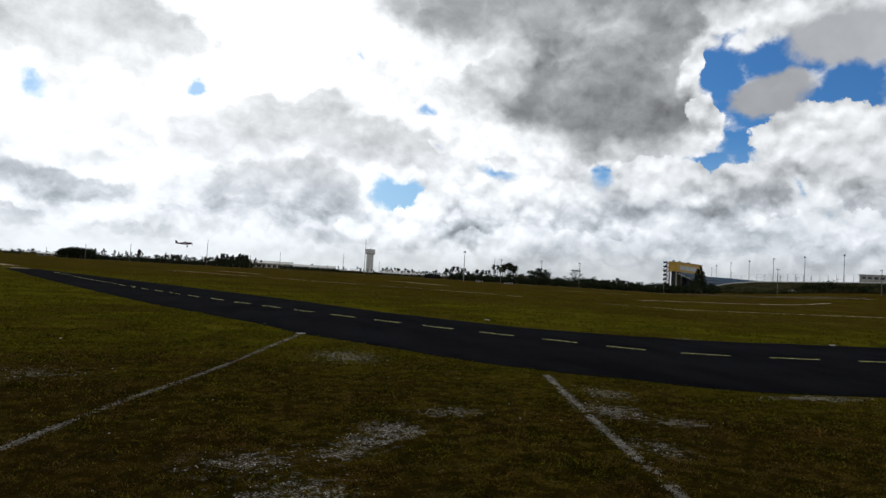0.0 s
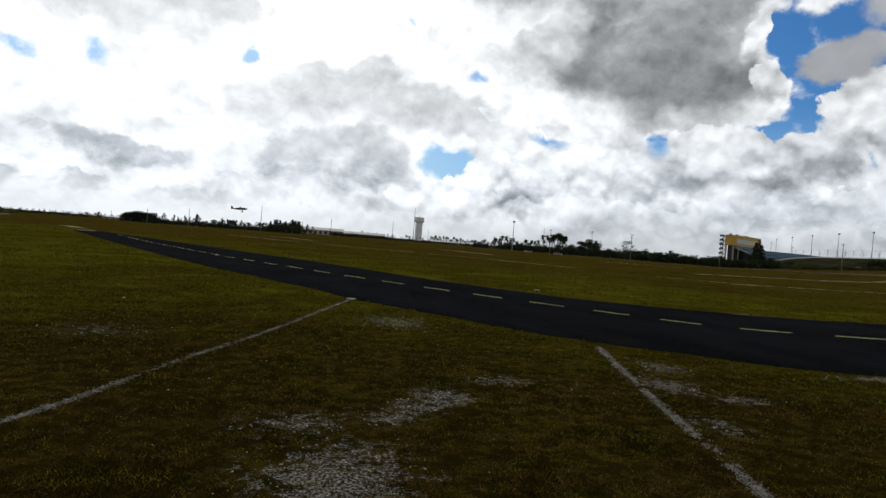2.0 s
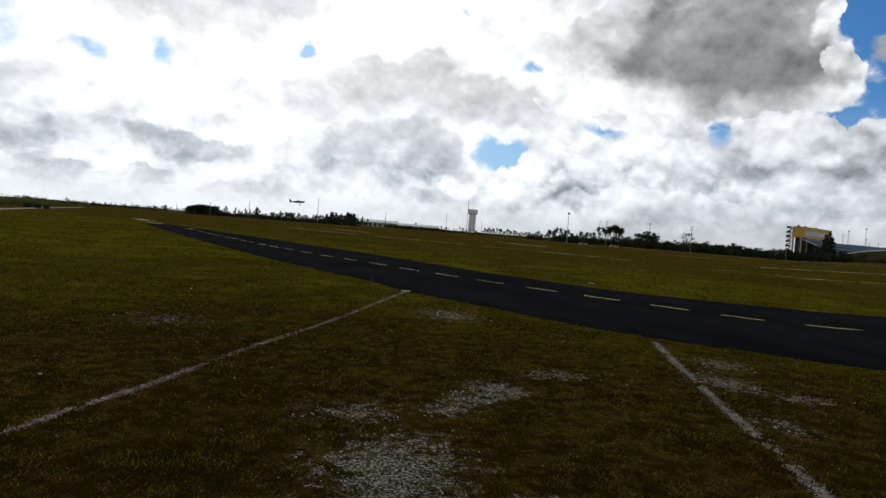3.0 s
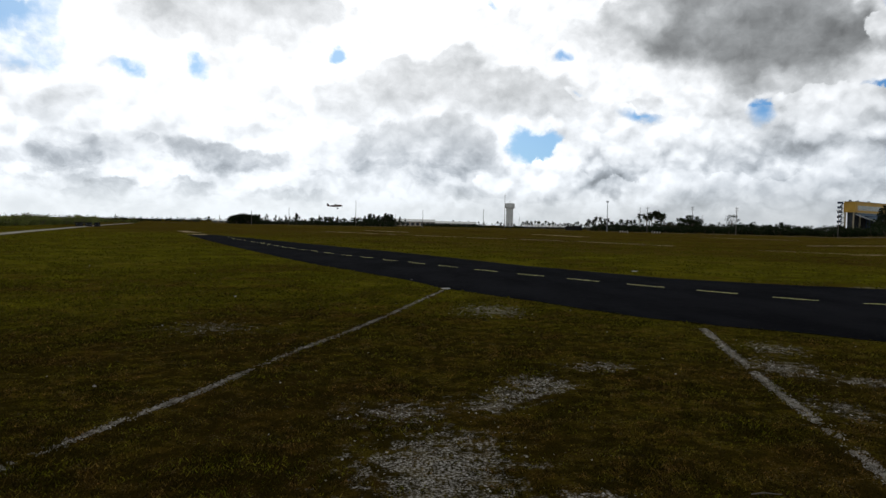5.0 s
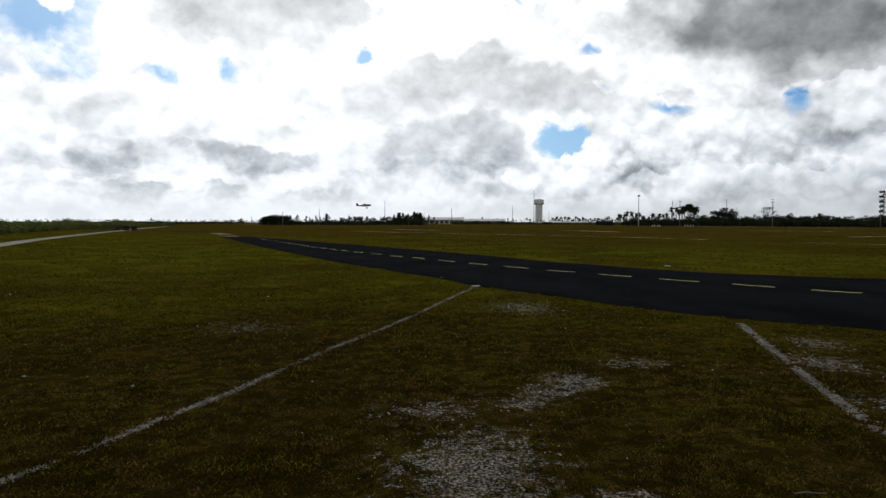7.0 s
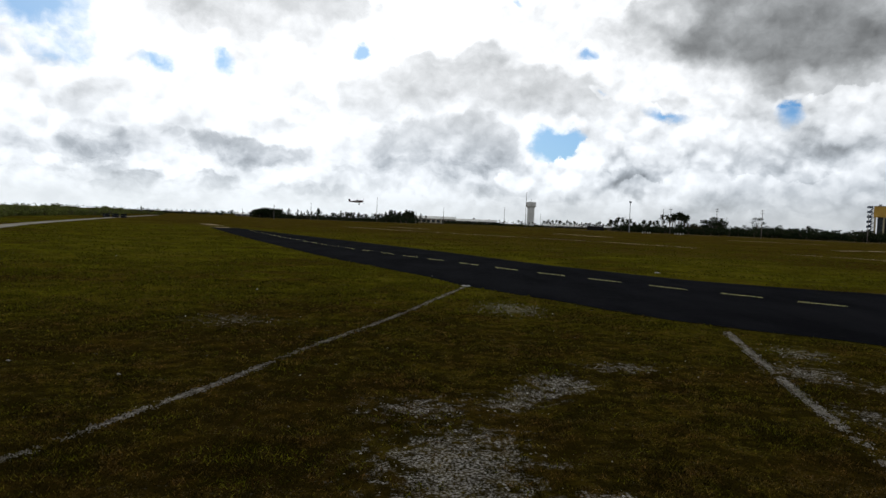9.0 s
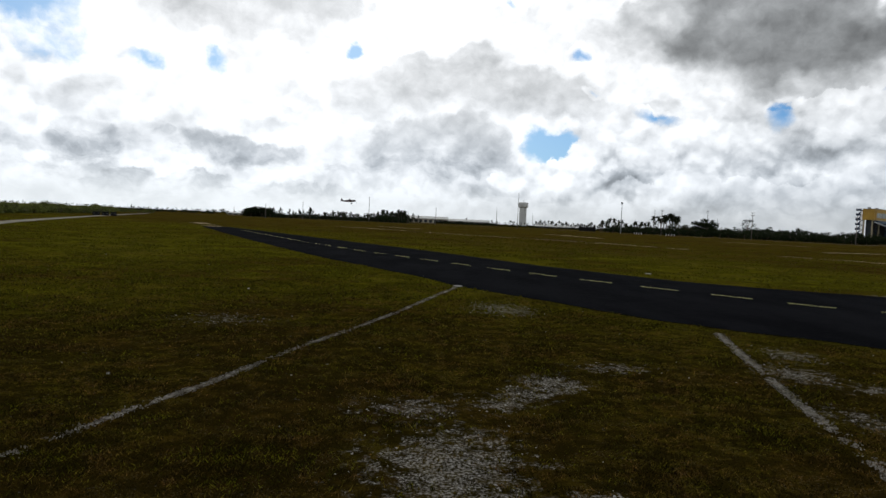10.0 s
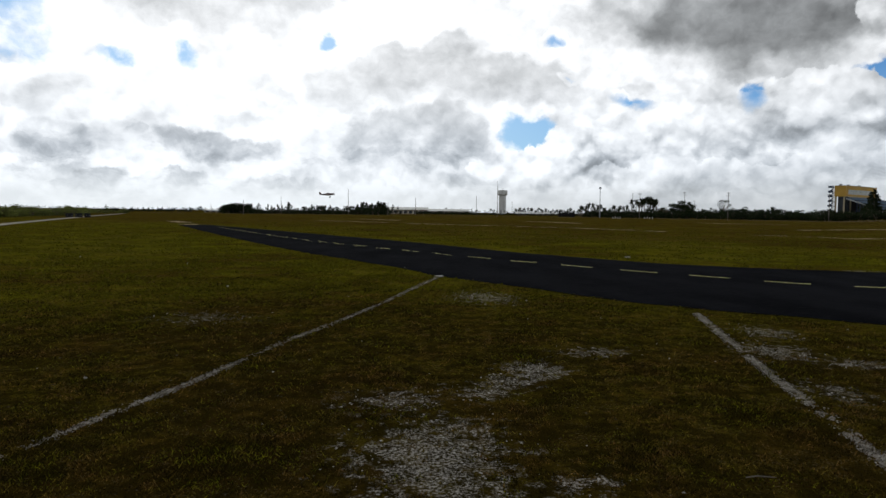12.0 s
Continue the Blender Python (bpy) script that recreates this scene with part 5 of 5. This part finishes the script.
def build_bank():
    d0, d1 = 300.0, 335.0
    mb, n = Mb(), 40
    for az, _ in bank_line(d0):
        zt = rise(bank_top(az), d1) - 0.40
        x0, y0 = polar(az, d0)
        x1, y1 = polar(az, d1)
        x2, y2 = polar(az, d1 + 30)
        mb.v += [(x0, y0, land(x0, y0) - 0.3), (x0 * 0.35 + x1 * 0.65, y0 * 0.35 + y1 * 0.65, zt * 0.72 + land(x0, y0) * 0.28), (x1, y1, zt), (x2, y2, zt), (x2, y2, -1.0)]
    for i in range(n - 1):
        for k in range(4):
            a = i * 5 + k
            mb.f.append((a, a + 5, a + 6, a + 1))
    mb.f.append((0, 1, 2, 3, 4))
    bank = solid("track_bank", mb, M_BANK, "grassed earth bank of the race track", "bank", kind="structure", smooth=False)
    wall = Mb()
    for az, _ in bank_line(d1):
        zt = rise(bank_top(az), d1)
        for dd in (d1 - 0.5, d1 + 0.3):
            x, y = polar(az, dd)
            wall.v += [(x, y, zt - 0.42), (x, y, zt)]
    for i in range(n - 1):
        a = i * 4
        wall.f += [(a, a + 4, a + 5, a + 1), (a + 1, a + 5, a + 7, a + 3), (a + 3, a + 7, a + 6, a + 2)]
    wall.f += [(0, 1, 3, 2)]
    solid("track_wall", wall, M_WHITE, "long white concrete wall on top of the bank", "wall", kind="structure")
    # catch fence above the wall
    root = thing("catch_fence", "tall open steel catch fence above the white wall", "fence")
    prev = None
    for i in range(46):
        az = -40.6 - 25 * i / 45.0
        x, y = polar(az, d1 + 0.8)
        zt = rise(bank_top(az), d1)
        m = Mb()
        m.tube([(x, y, zt - 1.4), (x, y, zt + 3.4)], 0.07, 5)
        part("fence_post", m, M_STEEL, root)
        if prev:
            for k in range(5):
                c = Mb()
                h = 0.4 + 0.72 * k
                c.tube([(prev[0], prev[1], prev[2] + h), (x, y, zt + h)], 0.025, 3)
                part("fence_cable", c, M_STEEL, root)
        prev = (x, y, zt)


build_bank()


def far_terrace():
    """Blue seating terrace on the far side of the track."""
    root = thing("blue_terrace", "long low blue seating terrace beyond the track", "terrace")
    for k in range(7):
        d = 520 + 2.2 * k
        m = Mb()
        zb = 4.0
        v = []
        for i in range(14):
            az = -38.6 - 7.4 * i / 13
            x, y = polar(az, d)
            x2, y2 = polar(az, d + 2.2)
            z = rise(0.92 + 0.30 * k / 6 - 0.30 * (i / 13) ** 1.5 * (0.3 + k / 6), d)
            v += [(x, y, 0), (x, y, z), (x2, y2, z), (x2, y2, 0)]
        m.v = v
        for i in range(13):
            a = i * 4
            m.f += [(a, a + 4, a + 5, a + 1), (a + 1, a + 5, a + 6, a + 2), (a + 2, a + 6, a + 7, a + 3)]
        m.f += [(0, 1, 2, 3), (13 * 4 + 3, 13 * 4 + 2, 13 * 4 + 1, 13 * 4)]
        part("tier", m, M_TERRACE, root)


far_terrace()
bank_shrubs = [shrub(130 + i, "bank_shrub", "dark scrubby bush at the foot of the bank", "shrub", "bushes at the foot of the bank", 3.0, 5.2, M_LEAF, 18, 0.55) for i in range(3)]
stand(bank_shrubs, spots(-39.3, -40.5, 5, 288, 294, 0.85, 1.10, 40) + spots(-41.0, -42.6, 6, 288, 294, 0.75, 1.05, 31) + spots(-43.2, -44.0, 3, 288, 294, 0.6, 0.8, 42)
      + spots(-45.6, -46.8, 6, 284, 292, 1.10, 1.45, 43) + spots(-47.2, -50.6, 16, 282, 292, 1.10, 1.55, 44) + spots(-51.2, -60.0, 18, 284, 294, 0.6, 1.3, 34), 32)
stand([shrub(134, "bank_shrub", "straw-coloured scrub at the foot of the bank", "shrub", "bushes at the foot of the bank", 1.8, 4.4, M_DRYBUSH, 14, 0.5)], spots(-39.6, -52.0, 26, 276, 288, 0.7, 1.1, 33), 33)


def trailer(az, d, w, h, zlift=0.0):
    x, y = polar(az, d)
    root = thing("trailer", "small white box trailer parked below the bank", "trailer", at=pose(x, y, land(x, y), 0, 0, az))
    a = Mb()
    a.box((0, 0, 0.55 + h / 2), (w, 2.0, h), chamfer=0.12)
    part("body", a, M_WHITE, root)
    for s in (-0.5, 0.5):
        b = Mb()
        b.tube([(s, -1.05, 0.34), (s, -0.8, 0.34)], 0.34, 14)
        part("wheel", b, M_RUBBER, root)
    c = Mb()
    c.box((w / 2 + 0.5, 0, 0.45), (1.0, 0.12, 0.12))
    part("drawbar", c, M_STEEL, root)


trailer(-44.75, 282, 3.4, 0.9)


def track_building():
    d = 430.0
    x, y = polar(-49.3, d)
    root = thing("track_building", "grey flat-roofed timing building behind the wall", "building", at=pose(x, y, 0, 0, 0, -49.3))
    z = rise(1.92, d)
    a = Mb()
    a.box((6.5, 3, z / 2), (13.0, 6.0, z), chamfer=0.1)
    part("wall", a, M_CONCRETE, root)
    b = Mb()
    b.box((6.5, 3, z + 0.2), (14.0, 7.0, 0.4))
    part("roof", b, M_ROOF, root)
    for k in range(4):
        c = Mb()
        c.box((2.0 + k * 3.0, -0.03, z - 1.6), (2.0, 0.1, 1.3))
        part("window", c, M_GLASS, root)


track_building()


# ---- model aircraft ----
def model_plane():
    d = 56.0
    az, el = 7.20, 1.48
    x, y = polar(az, d)
    root = thing("model_airplane", "red and white radio control airplane flying low, wheels down", "model airplane", at=pose(x, y, rise(el, d), 8, -4, az - 12))
    # nose along +x
    f = Mb()
    rings = ((-0.66, 0.020, 0.03, 0.02), (-0.45, 0.035, 0.05, 0.01), (-0.20, 0.06, 0.085, 0.0), (0.05, 0.075, 0.11, 0.0), (0.30, 0.075, 0.10, -0.01), (0.52, 0.065, 0.08, -0.01), (0.60, 0.045, 0.05, -0.01))
    n = 12
    for px, w, h, zc in rings:
        for j in range(n):
            a = 2 * math.pi * j / n
            f.v.append((px, w * math.cos(a), zc + h * math.sin(a)))
    for i in range(len(rings) - 1):
        for j in range(n):
            q = (j + 1) % n
            f.f.append((i * n + j, (i + 1) * n + j, (i + 1) * n + q, i * n + q))
    f.f += [tuple(range(n)), tuple((len(rings) - 1) * n + n - 1 - j for j in range(n))]
    part("fuselage", f, M_RED, root, "dark red fuselage", smooth=True)
    c = Mb()
    c.turned([(0.062, 0.0), (0.058, 0.04), (0.04, 0.075), (0.01, 0.09)], 12, (0.06, 0, 0.075))
    part("canopy", c, M_GLASS, root, smooth=True)

    def plate(name, pts, t, mat, label=""):
        m = Mb()
        a = [Vector(p) for p in pts]
        nor = (a[1] - a[0]).cross(a[2] - a[0]).normalized() * t
        top, bot = [p + nor for p in a], [p - nor for p in a]
        m.face(*top)
        m.face(*bot[::-1])
        for i in range(len(a)):
            j = (i + 1) % len(a)
            m.face(bot[i], bot[j], top[j], top[i])
        return part(name, m, mat, root, label)
    for s in (-1, 1):
        plate("wing", [(0.28, s * 0.05, -0.03), (0.22, s * 0.72, 0.0), (0.02, s * 0.72, 0.0), (-0.06, s * 0.05, -0.03)], 0.018, M_RED if s < 0 else M_WHITEFILM)
        plate("tailplane", [(-0.48, s * 0.02, 0.03), (-0.54, s * 0.27, 0.03), (-0.68, s * 0.27, 0.03), (-0.70, s * 0.02, 0.03)], 0.008, M_RED)
        g = Mb()
        g.tube([(0.20, s * 0.05, -0.08), (0.22, s * 0.17, -0.24)], 0.010, 6)
        leg = part("gear_leg", g, M_STEEL, root)
        wh = Mb()
        wh.tube([(0.22, s * 0.155, -0.25), (0.22, s * 0.195, -0.25)], 0.05, 14)
        part("wheel", wh, M_RUBBER, leg)
    plate("fin", [(-0.48, 0, 0.05), (-0.62, 0, 0.25), (-0.72, 0, 0.25), (-0.70, 0, 0.03)], 0.008, M_RED)
    p = Mb()
    p.box((0.63, 0, -0.01), (0.012, 0.035, 0.42), taper=0.7)
    part("propeller", p, M_BLACK, root)
    sp = Mb()
    sp.tube([(0.60, 0, -0.01), (0.64, 0, -0.01), (0.68, 0, -0.01)], [0.04, 0.032, 0.006], 10)
    part("spinner", sp, M_WHITEFILM, root)


model_plane()
